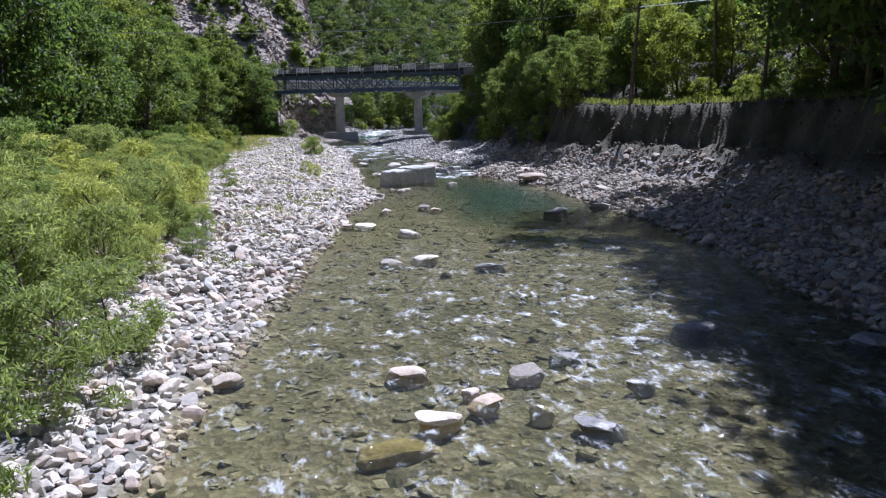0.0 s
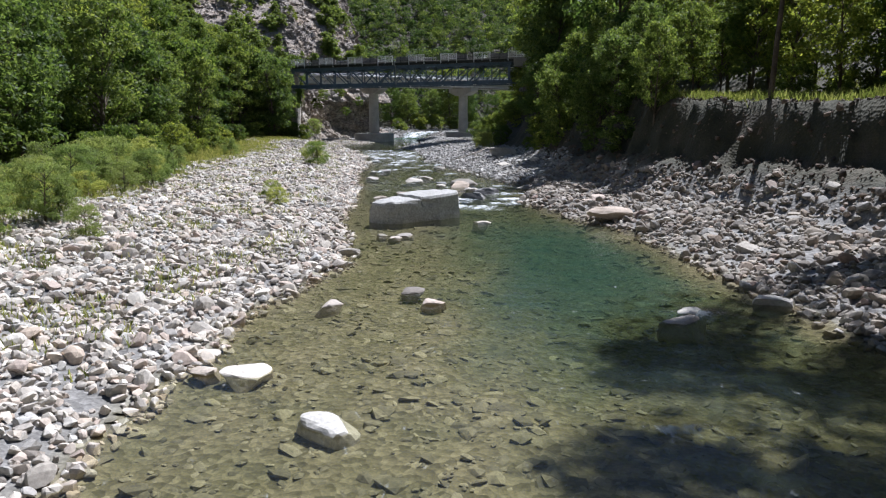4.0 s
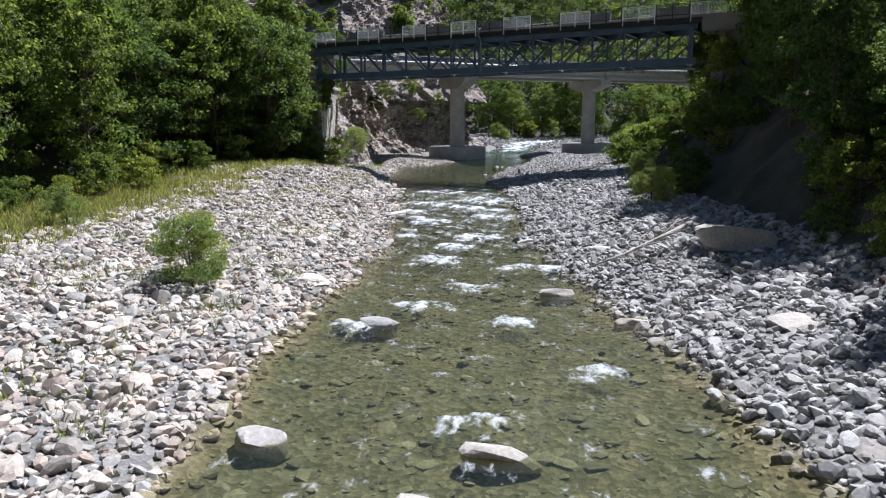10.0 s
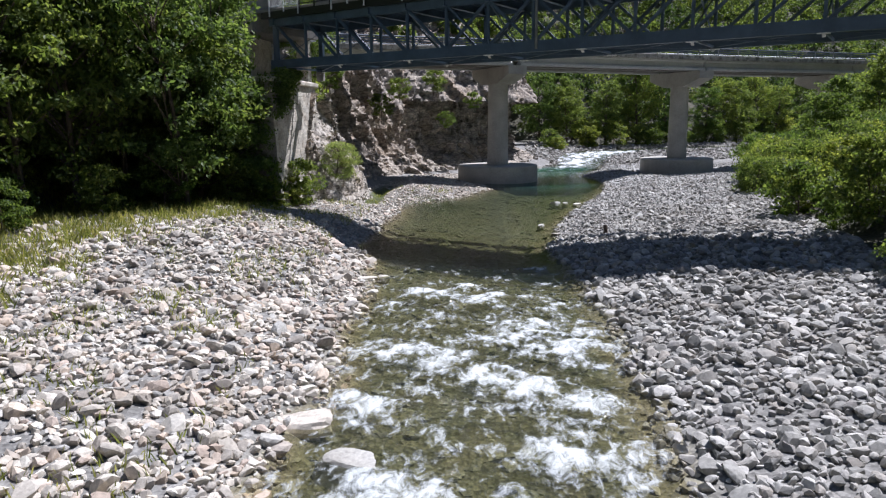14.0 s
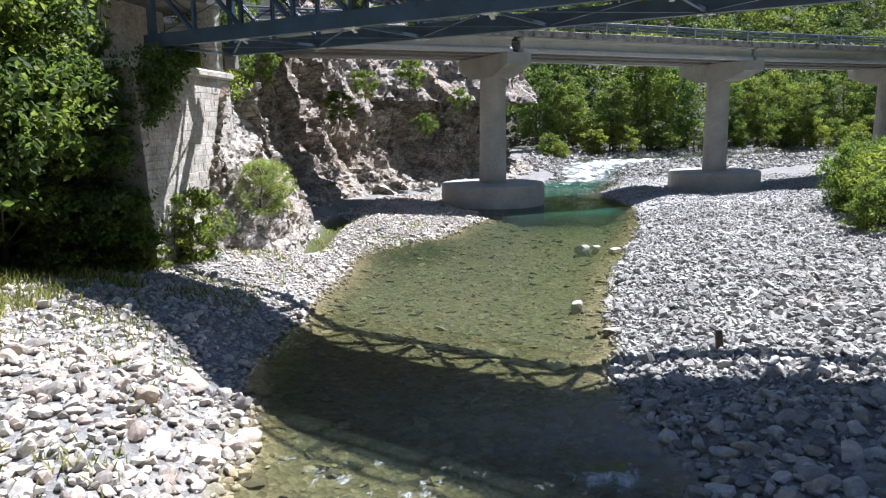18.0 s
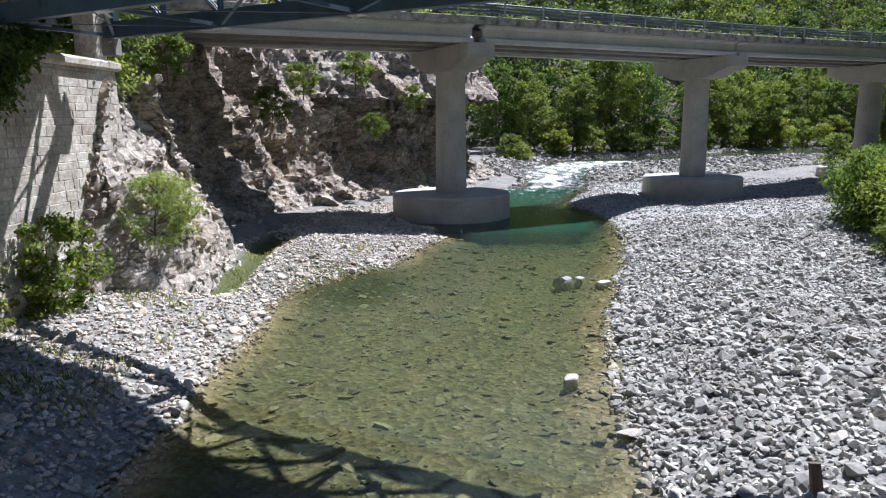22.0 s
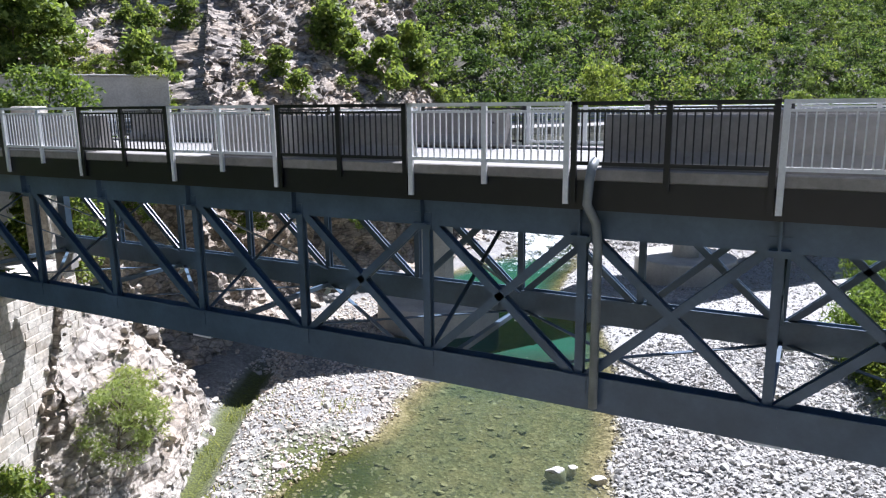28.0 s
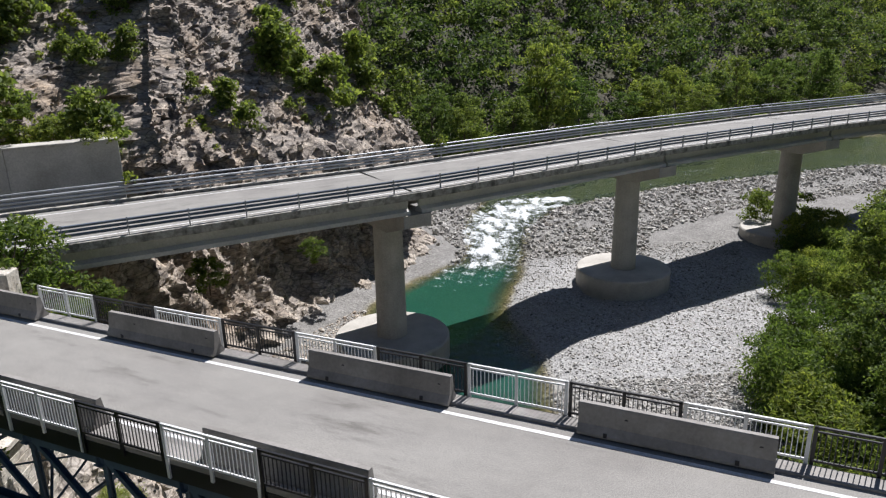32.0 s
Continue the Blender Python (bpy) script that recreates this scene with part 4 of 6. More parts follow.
def build_abutment():
    push = 0.5
    core = Shape().add([(AX0, AY0, -1), (AX1 + push, AY0, -1), (AX1 + push, AY1, -1), (AX0, AY1, -1), (AX0, AY0, 9.75), (AX1, AY0, 9.75), (AX1, AY1, 9.75), (AX0, AY1, 9.75)], [(3, 2, 1, 0), (4, 5, 6, 7), (0, 1, 5, 4), (1, 2, 6, 5), (2, 3, 7, 6), (3, 0, 4, 7)])
    part("core", core, M_mortar, abut)
    part("cornice", Shape().box((AX0, AY0 - 0.2, 9.75), (AX1 + 0.28, AY1 + 0.28, 10.17), 0.1), M_masonry, abut, "projecting stone cornice")
    part("parapet_pillar", Shape().box((AX1 - 1.1, AY1 - 1.1, 10.17), (AX1 - 0.15, AY1 - 0.15, 16.2), 0.05), M_masonry, abut, "tall pale stone pillar")
    part("back_wall", Shape().box((AX0, AY0, 10.17), (AX1 - 3.6, AY1, 14.4), 0.05), M_masonry, abut)
    for p in (0.5, 5.35):
        c = TRUSS @ Vector((S0 - 0.2, p, 0))
        part("bearing_block", Shape().box((c.x - 0.28, c.y - 0.28, 10.17), (c.x + 0.28, c.y + 0.28, 10.87), 0.03), M_concd, abut)
    rng = random.Random(5)
    z = 0.1
    while z < 9.7:
        h = min(rng.uniform(0.26, 0.46), 9.73 - z)
        u = AY0
        while u < AY1 - 0.05:
            w = rng.uniform(0.32, 1.15)
            if AY1 - u - w < 0.3:
                w = AY1 - u
            off = push * (1 - (z + 1) / 11.2)
            o = rng.uniform(-0.012, 0.03)
            part("block", Shape().box((-0.12, 0.005, 0.005), (o, w - 0.005, h - 0.005), 0.014), M_masonry, abut, m=pose(AX1 + off, u, z))
            u += w
        z += h
    z = 0.1
    while z < 9.7:
        h = min(rng.uniform(0.34, 0.50), 9.73 - z)
        u = AX1 - 3.5
        while u < AX1 - 0.05:
            w = rng.uniform(0.5, 1.0)
            if AX1 - u - w < 0.3:
                w = AX1 - u
            part("block", Shape().box((0.012, -0.12, 0.012), (w - 0.012, rng.uniform(0.02, 0.05), h - 0.012), 0.025), M_masonry, abut, m=pose(u, AY1, z))
            u += w
        z += h


build_abutment()
far_end = tagged(new("bridge_abutment"), "concrete abutment among trees at the truss end", "abutment")
far_end.matrix_basis = TRUSS
part("wall", Shape().box((26.0, 0.3, -0.5), (31.0, 6.0, 10.8), 0.05), M_concd, far_end)
part("back_wall", Shape().box((26.6, 0.3, 10.8), (31.0, 6.0, 14.4), 0.05), M_concd, far_end)
for nm, s0, s1 in (("approach_road", -75, S0 - 1.5), ("approach_road", 25.2, 70)):
    ap = tagged(new(nm), "pale asphalt approach road at the bridge end", "road", kind="structure")
    ap.matrix_basis = TRUSS
    part("road_bed", Shape().box((s0, -0.4, 13.6), (s1, 6.6, 15.02)), M_asph, ap)

# ---- concrete road bridge behind ----
AXIS = [(-26.4, 28.6), (-2.66, 41.0), (20.06, 55.07), (42.2, 66.7), (67.0, 77.6)]
HALF, Z_CAP = 4.85, 12.75
viaduct = tagged(new("concrete_bridge"), "concrete girder road bridge on round piers", "bridge")
ped = Shape().lathe([(4.6, -2.5), (4.6, 1.75), (4.5, 1.88)], 40).mesh("pedestal", M_conc)
col = Shape().lathe([(1.22, 1.85), (1.12, 11.2)], 20).mesh("column", M_conc)
cap = Shape().prism([(-4.7, 11.85), (-4.7, Z_CAP), (4.7, Z_CAP), (4.7, 11.85), (1.9, 10.95), (-1.9, 10.95)], -1.1, 1.1).mesh("pier_cap", M_conc)
gp = Shape().box((-0.03, -0.06, 14.0), (0.03, 0.06, 15.52)).mesh("post", M_galv)


def wave(x0, x1, z):
    """Three flattened beams, one over another, each folded out in the middle."""
    s = Shape()
    for i in range(3):
        z0 = z + 0.245 * i
        s.prism([(0.02, z0), (0.06, z0 + 0.04), (0.06, z0 + 0.12), (0.02, z0 + 0.16), (-0.03, z0 + 0.16), (-0.06, z0 + 0.12), (-0.06, z0 + 0.04), (-0.03, z0)], x0, x1)
    return s


rails = []
for sgn in (1, -1):
    rails.append(tagged(new("guardrail"), "galvanised steel crash barrier along the concrete bridge", "guardrail", "bridge crash barriers"))
for k, ((ax, ay), (bx, by)) in enumerate(zip(AXIS, AXIS[1:])):
    L, turn = math.hypot(bx - ax, by - ay), math.degrees(math.atan2(by - ay, bx - ax))
    F0 = pose(ax, ay, 0, 0, 0, turn)
    if k > 0:
        (px, py) = AXIS[k - 1]
        mean = (turn + math.degrees(math.atan2(ay - py, ax - px))) / 2
        for nm, me_, lab in (("pedestal", ped, "round concrete pier footing"), ("column", col, ""), ("pier_cap", cap, "")):
            part(nm, me_, None, viaduct, lab, pose(ax, ay, 0, 0, 0, mean))
    for n in (-4.1, -1.4, 1.4, 4.1):
        # inner girders coloured darker to stand for shade beneath the deck
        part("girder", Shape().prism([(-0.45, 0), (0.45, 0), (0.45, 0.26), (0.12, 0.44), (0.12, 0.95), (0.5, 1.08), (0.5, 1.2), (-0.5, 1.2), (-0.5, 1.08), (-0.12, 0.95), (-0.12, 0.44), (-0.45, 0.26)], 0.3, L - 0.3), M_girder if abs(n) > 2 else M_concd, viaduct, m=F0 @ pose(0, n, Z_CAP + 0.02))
    part("deck_slab", Shape().box((0.02, -HALF, 13.97), (L - 0.02, HALF, 14.22)), M_soffit_shade, viaduct, m=F0)
    part("roadway", Shape().box((0, -HALF + 0.5, 14.22), (L, HALF - 0.5, 14.30)), M_asph, viaduct, "pale worn asphalt", F0)
    for n in (-HALF, HALF):
        part("edge_beam", Shape().box((-0.22, n - 0.26, 13.95), (L + 0.22, n + 0.26, 14.46 + 0.002 * k), 0.03), M_edge, viaduct, "pale stained concrete edge beam", F0)
    for n in (-3.6, 3.6):
        part("edge_line", Shape().box((0, n - 0.07, 14.30), (L, n + 0.07, 14.306)), M_line, viaduct, m=F0)
    for g, sgn, n in ((rails[0], 1, -HALF), (rails[1], -1, HALF)):
        # near beams carry their shaded side as a darker colour; far beams stay light
        part("rail_beam", wave(-0.3, L + 0.3, 14.76), M_rail_shaded if sgn > 0 else M_galv, g, m=F0 @ pose(L if sgn < 0 else 0, n + 0.14 * sgn, 0, 0, 0, 180 if sgn < 0 else 0))
        if sgn < 0:
            part("top_rail", Shape().tube([(0, n + 0.05, 15.62), (L, n + 0.05, 15.62)], [0.055] * 2, 8), M_galv, g, m=F0)
        for i in range(8):
            part("post", gp, None, g, m=F0 @ pose(L * (i + 0.5) / 8, n - 0.06 * sgn, 0))
(ax, ay), (bx, by) = AXIS[:2]
FIRST = pose(ax, ay, 0, 0, 0, math.degrees(math.atan2(by - ay, bx - ax)))
part("end_wall", Shape().box((-8, -5.5, 2), (0.6, 5.5, 12.75)), M_conc, viaduct, m=FIRST)

# retaining wall above the road
rw = tagged(new("retaining_wall"), "grey concrete retaining wall below the rock slope", "wall", kind="structure")
rw.matrix_basis = FIRST
for k in range(7):
    part("wall_panel", Shape().box((9.6 - 7 * (k + 1) + 0.02, 7.2, 12.5), (9.6 - 7 * k, 8.5, 18.15), 0.03), M_conc, rw)
part("coping", Shape().box((-39.4, 7.1, 18.15), (9.65, 8.6, 18.3), 0.03), M_conc, rw)
rb = tagged(new("road"), "asphalt road cut into the hillside behind the bridge", "road", kind="structure")
rb.matrix_basis = FIRST
part("road_bed", Shape().box((-70, -5.4, 11.5), (0, 6.5, 14.28)), M_asph, rb)


# ---- rock faces ----
def facets(p, size, seed):
    """Flat broken faces: each cell of space leans its own way."""
    q = p / size
    c = noise.voronoi(q + Vector((seed, 0, 0)))[1][0] - Vector((seed, 0, 0))
    n = noise.cell_vector(c * 9.7 + Vector((seed, seed, seed))) - Vector((0.5, 0.5, 0.5))
    return size * ((q - c).dot(n) * 1.3 + n.x * 0.55)


def rock_face(name, pts, rows, step, seed, label, rough=1.0, material=None, lay=0.0):
    """lay: how much farther the far half of the face leans back."""
    pts = [Vector((*p, 0)) for p in pts]
    seg = [(b - a).length for a, b in zip(pts, pts[1:])]
    total = sum(seg)
    cols = int(total / step)
    P, N = [], []
    for i in range(cols + 1):
        s, k = total * i / cols, 0
        while k < len(seg) - 1 and s > seg[k]:
            s -= seg[k]
            k += 1
        t = (pts[k + 1] - pts[k]).normalized()
        P.append(pts[k] + t * s)
        N.append(Vector((t.y, -t.x, 0)))
    for _ in range(8):
        N = [(N[max(i - 1, 0)] + N[i] + N[min(i + 1, cols)]).normalized() for i in range(cols + 1)]
        P = [P[i] if i in (0, cols) else (P[i - 1] + 2 * P[i] + P[i + 1]) / 4 for i in range(cols + 1)]
    v = []
    shear = Matrix(((1.0, 0.0, 0.35), (0.0, 1.0, 0.35), (-0.5, -0.3, 0.75)))
    for z, back in rows:
        for i in range(cols + 1):
            b = back * (1 + lay * min(max((i / cols - 0.5) / 0.15, 0), 1))
            q = P[i] - N[i] * min(b, 7.0) + Vector((-0.22, 0.975, 0)) * max(b - 7.0, 0) + Vector((0, 0, z))
            r = shear @ q
            big = noise.fractal(q * 0.16 + Vector((seed, 0, 0)), 0.9, 2.1, 4)
            rib = 1 - abs(noise.noise(Vector((r.x * 0.30, r.y * 0.30, r.z * 0.13 + seed)))) * 2.4
            off = 1.1 * big + 0.5 * rib + facets(r, 3.4, seed + 2) * 0.42 + facets(r, 1.5, seed + 4) * 0.50 + facets(r, 0.8, seed + 7) * 0.30 + 0.10 * noise.noise(q * 2.7)
            q = q + N[i] * (off * rough) + Vector((0, 0, 0.12 * off * rough)) + 0.3 * step * noise.noise_vector(q * 5.1)
            v.append(tuple(q))
    n = cols + 1
    m = len(v) // n
    a = (np.arange(m - 1)[:, None] * n + np.arange(n - 1)).ravel()
    tri = np.concatenate([np.stack([a, a + 1, a + 1 + n], 1), np.stack([a, a + 1 + n, a + n], 1)])
    me = mesh_from(name, np.array(v), tri, material or M_rock, False)
    return tagged(new(name, me), label, "rock", kind="structure")


def profile(z0, z1, step, *leans):
    """Rows of height and setback; leans: (up to this height, setback per metre)."""
    out, z, back = [], z0, 0.0
    while z < z1:
        out.append((z, back))
        lean = [k for top, k in leans if z < top][0]
        d = step / math.sqrt(1 + lean * lean)
        z += d
        back += d * lean
    return out


rock_face("cliff", [(-27, 19.6), (-21, 19.4), (-17.0, 21.0), (-15.4, 24), (-14.8, 30), (-13.7, 35), (-12.6, 38.5), (-10.6, 44.5), (-8.2, 51.0), (-2.4, 56.3), (3.2, 61.6), (5.2, 67.0), (5.0, 72.0), (3.0, 78.0), (-3.0, 87.0)], profile(-1.2, 13.6, 0.24, (2.6, 1.0), (5, 0.45), (99, 0.2)), 0.22, 1.0, "steep grey-brown rock face beside the stream", 0.8, lay=0.75)
rock_face("rock_outcrop", [(-20, 12.0), (-16.0, 11.6), (-13.9, 13.2), (-12.9, 16.6), (-13.1, 20.6), (-13.6, 24.5), (-16.0, 26.0), (-19.5, 25.6)], profile(-0.8, 9.4, 0.22, (1.6, 0.35), (3.5, 0.75), (99, 0.5)), 0.22, 5.0, "pale broken rock outcrop beside the stone abutment", 0.5, M_pale)
rock_face("rock_slope", [(-64, 24), (-46, 33.0), (-24, 44.5), (-20.2, 43.6), (-13.2, 48.5), (-6.5, 55.5), (0.2, 63.8), (1.8, 71), (-4, 80), (-14, 95)], profile(9.5, 62, 0.34, (15, 0.6), (30, 1.1), (99, 1.3)), 0.34, 9.0, "broken rock slope rising over the road", 0.62)


# ---- stones ----
def stone_shapes(count, level, seed):
    """Rounded, flattened, slightly angular pebbles of unit size."""
    out = []
    for k in range(count):
        rng = np.random.default_rng(seed + k)
        bm = bmesh.new()
        bmesh.ops.create_icosphere(bm, subdivisions=level, radius=1.0)
        v = np.array([p.co for p in bm.verts])
        f = np.array([[p.index for p in q.verts] for q in bm.faces])
        bm.free()
        for _ in range(9):
            n = rng.normal(size=3)
            n /= np.linalg.norm(n)
            c = rng.uniform(0.42, 0.8)
            dd = v @ n
            v = v - np.outer(np.maximum(dd - c, 0) * 0.95, n)
        v = v * np.array([1.0, rng.uniform(0.62, 0.92), rng.uniform(0.42, 0.68)])
        out.append((v, f))
    return out


def broken_shapes(count, points, seed):
    """Angular fragments: hulls round a few scattered points."""
    out = []
    for k in range(count):
        rng = np.random.default_rng(seed + k)
        p = rng.normal(size=(points, 3))
        p = p / np.linalg.norm(p, axis=1, keepdims=True) * rng.uniform(0.85, 1.0, (points, 1))
        p = p * np.array([1.0, rng.uniform(0.6, 0.95), rng.uniform(0.45, 0.75)])
        bm = bmesh.new()
        for q in p:
            bm.verts.new(q)
        bmesh.ops.convex_hull(bm, input=bm.verts[:])
        bmesh.ops.triangulate(bm, faces=bm.faces[:])
        bm.verts.index_update()
        out.append((np.array([q.co for q in bm.verts]), np.array([[q.index for q in f.verts] for f in bm.faces])))
        bm.free()
    return out


def turns(rng, n, tilt):
    a, b, c = rng.uniform(0, 2 * np.pi, n), rng.normal(0, tilt, n), rng.normal(0, tilt, n)
    ca, sa, cb, sb, cc, sc = np.cos(a), np.sin(a), np.cos(b), np.sin(b), np.cos(c), np.sin(c)
    z, o = np.zeros(n), np.ones(n)
    rz = np.stack([ca, -sa, z, sa, ca, z, z, z, o], -1).reshape(n, 3, 3)
    rx = np.stack([o, z, z, z, cb, -sb, z, sb, cb], -1).reshape(n, 3, 3)
    ry = np.stack([cc, z, sc, z, o, z, -sc, z, cc], -1).reshape(n, 3, 3)
    return rz @ rx @ ry


def scatter(shapes, pos, size, rng, tilt=0.25):
    V, F, n0 = [], [], 0
    pick = rng.integers(0, len(shapes), len(pos))
    for k, (v, f) in enumerate(shapes):
        idx = np.nonzero(pick == k)[0]
        if not len(idx):
            continue
        r = turns(rng, len(idx), tilt) * size[idx][:, None, None]
        w = np.einsum("nij,vj->nvi", r, v) + pos[idx][:, None, :]
        V.append(w.reshape(-1, 3))
        F.append((f[None] + (np.arange(len(idx)) * len(v))[:, None, None] + n0).reshape(-1, f.shape[1]))
        n0 += len(idx) * len(v)
    return np.concatenate(V), np.concatenate(F)


def sizes(rng, n, lo, hi, power=2.4):
    return lo * (1 + rng.pareto(power, n)).clip(1, hi / lo)


rng = np.random.default_rng(11)


def stone_field(name, label, n, zone, lo, hi, level, dmin, dmax, seed, sink=0.12, power=2.4, material=None, flat=1.0, tilt=0.42):
    """level: 0 for angular fragments, 1 and up for rounder cobbles."""
    rng = np.random.default_rng(seed)
    x0, x1, y0, y1 = zone
    x, y = rng.uniform(x0, x1, n), rng.uniform(y0, y1, n)
    dd = outside(x, y)
    ok = (dd > dmin) & (dd < dmax) & (x < np.where(y < -42, STEEP(y) + 1.7 + fbm(x, y, 4.0, 7.0, 2), TERRACE(y) - 0.7)) & ((y < 14) | (x > CLIFF(y) + 0.5)) & (x > -26) & ((np.abs(x - POND(y)) > 0.9) | (y < 15) | (y > 30))
    x, y, dd = x[ok], y[ok], dd[ok]
    s = sizes(rng, len(x), lo, hi, power)
    z = height(x, y) + s * (0.5 - sink) * 0.6
    shapes = broken_shapes(9, 15, seed) if level == 0 else stone_shapes(8, level, seed)
    shapes = [(p * np.array([1, 1, flat]), q) for p, q in shapes]
    v, f = scatter(shapes, np.stack([x, y, z], 1), s, rng, tilt * flat)
    return tagged(new(name, mesh_from(name, v, f, material or M_stones, False)), label, "stones", kind="stuff")


stone_field("shore_stones", "pale rounded river cobbles covering the gravel bank", 70000, (-24, 2, -148, -5), 0.085, 0.22, 0, -0.5, 17, 21, power=1.7)
stone_field("bank_stones", "larger pale stones strewn over the gravel bank", 19000, (-24, 2, -148, -5), 0.14, 0.40, 2, -0.5, 17, 25, power=2.5)
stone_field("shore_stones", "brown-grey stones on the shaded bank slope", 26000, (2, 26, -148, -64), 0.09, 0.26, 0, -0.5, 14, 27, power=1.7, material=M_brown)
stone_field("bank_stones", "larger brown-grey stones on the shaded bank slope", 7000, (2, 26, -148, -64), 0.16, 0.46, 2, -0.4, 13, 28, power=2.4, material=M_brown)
stone_field("shore_stones", "grey angular stones beside the rapids", 26000, (2, 24, -66, -5), 0.085, 0.22, 0, -0.5, 17, 29, power=1.7, material=M_grey)
stone_field("bank_stones", "larger grey stones beside the rapids", 7500, (2, 24, -66, -5), 0.15, 0.36, 2, -0.4, 17, 30, power=2.6, material=M_grey)
stone_field("shore_stones", "pale gravel beside the pool", 36000, (-19, 1, -6, 50), 0.06, 0.13, 0, -0.4, 18, 22, power=2.0)
stone_field("bank_stones", "larger pale stones beside the pool", 3600, (-19, 1, -6, 50), 0.12, 0.30, 2, -0.3, 18, 26, power=2.8)
stone_field("shore_stones", "grey angular stones on the gravel bar", 44000, (1, 28, -6, 34), 0.065, 0.16, 0, -0.4, 20, 31, power=1.8, material=M_grey)
stone_field("shore_stones", "fine grey gravel round the bridge piers", 26000, (1, 44, 32, 66), 0.05, 0.16, 0, -0.4, 24, 33, power=2.4, material=M_grey)
stone_field("bank_stones", "larger grey stones on the gravel bar", 10500, (1, 26, -6, 34), 0.10, 0.29, 0, -0.3, 16, 32, power=2.6, material=M_grey, sink=0.05)
stone_field("bed_stones", "brown-green cobbles on the stream bed", 56000, (-14, 14, -150, 62), 0.07, 0.36, 1, -12, 0.1, 23, 0.45, power=2.0, material=M_bed, flat=0.5)
stone_field("bed_stones", "larger olive stones lying on the stream bed", 9000, (-14, 14, -150, -78), 0.18, 0.5, 2, -12, -0.8, 34, 1.0, power=2.6, material=M_bed, flat=0.55)
stone_field("upper_stones", "grey stones along the upper stream", 34000, (0, 75, 62, 112), 0.11, 0.42, 0, -4.0, 14, 24, material=M_grey, sink=-0.1)


# single stones along the waterside
singles = [mesh_from("stone", *stone_shapes(1, 2, 60 + i)[0], M_stone) for i in range(8)]
rs = np.random.default_rng(15)
count = 0
while count < 300:
    x, y = rs.uniform(-11, -3), rs.uniform(-108, -30)
    if 0.2 < float(outside(np.array([x]), np.array([y]))[0]) < 6:
        s = float(min(0.16 * (1 + rs.pareto(2.6)), 0.5))
        z = float(height(np.array([x]), np.array([y]))[0])
        o = put("stone", singles[count % 8], ground)
        o.matrix_basis = pose(x, y, z + 0.22 * s, rs.normal(0, 12), rs.normal(0, 12), rs.uniform(0, 360)) @ Matrix.Diagonal((s, s, s, 1))
        count += 1


def boulder(shape_seed, x, y, z, sx, sy, sz, rz=0, tilt=(0, 0), label="", name="boulder", material=None, level=3, deep=None):
    """A worn block; with deep, sz is its height over z and deep its narrower foot below."""
    v, f = stone_shapes(1, level, shape_seed)[0]
    v = v / np.abs(v).max(0)
    nz = np.array([noise.fractal(Vector(p * 1.7 + shape_seed), 1.0, 2.0, 4) for p in v])
    v = v * (1 + 0.10 * nz)[:, None]
    if deep is not None:
        under = np.clip(-v[:, 2:], 0, 1)
        v = v * np.concatenate([1 + 0.55 * under, 1 + 0.55 * under, np.where(v[:, 2:] < 0, deep / sz, 1.0)], 1)
    v = v * np.array([sx, sy, sz])
    ob = tagged(new(name, mesh_from(name, v, f, material or M_stone, False)), label or "grey river boulder standing in the stream", "boulder")
    ob.matrix_basis = pose(x, y, z, tilt[0], tilt[1], rz)
    return ob


M_clod = rough_surface("brown earth clods", [(0.3, (0.075, 0.055, 0.04)), (0.7, (0.19, 0.145, 0.105))], 0.8, 7.0, 0.6, 0.95, 0.4, per="island")
rs = np.random.default_rng(81)
yy = rs.uniform(-128, -48, 3600)
xx = TERRACE(yy) + rs.uniform(-2.5, 2.2, len(yy))
v, f = scatter(broken_shapes(8, 15, 82), np.stack([xx, yy, height(xx, yy) + 0.03], 1), sizes(rs, len(yy), 0.06, 0.3, 2.4), rs, 0.6)
tagged(new("scarp_rubble", mesh_from("scarp_rubble", v, f, M_clod)), "brown stones and clods fallen below the earth scarp", "rubble", kind="stuff")

# ---- plants ----
def leaf_cloud(rng, centres, radii, count, size, droop=0.3, slim=0.55):
    """Many small folded leaf sprays round the given clump centres."""
    k = rng.integers(0, len(centres), count)
    d = rng.normal(size=(count, 3))
    d /= np.linalg.norm(d, axis=1, keepdims=True)
    r = rng.uniform(0.2, 1.0, count) ** 0.5 * rng.uniform(0.8, 1.25, count)
    p = centres[k] + d * (radii[k] * r)[:, None] * np.array([1.15, 1.15, 0.6])
    a = rng.normal(size=(count, 3)) + d * 0.8
    a[:, 2] -= droop
    a /= np.linalg.norm(a, axis=1, keepdims=True)
    n = 0.75 * rng.normal(size=(count, 3)) + 1.0 * d + np.array([0, 0, 0.8])
    b = np.cross(n, a)
    b /= np.linalg.norm(b, axis=1, keepdims=True) + 1e-9
    up = np.cross(a, b)
    s = size * rng.uniform(0.6, 1.4, count)[:, None]
    v = np.stack([p - a * s, p + b * s * slim + up * s * 0.15, p + a * s, p - b * s * slim + up * s * 0.15], 1).reshape(-1, 3)
    f = np.arange(count * 4).reshape(-1, 4)
    return v, f


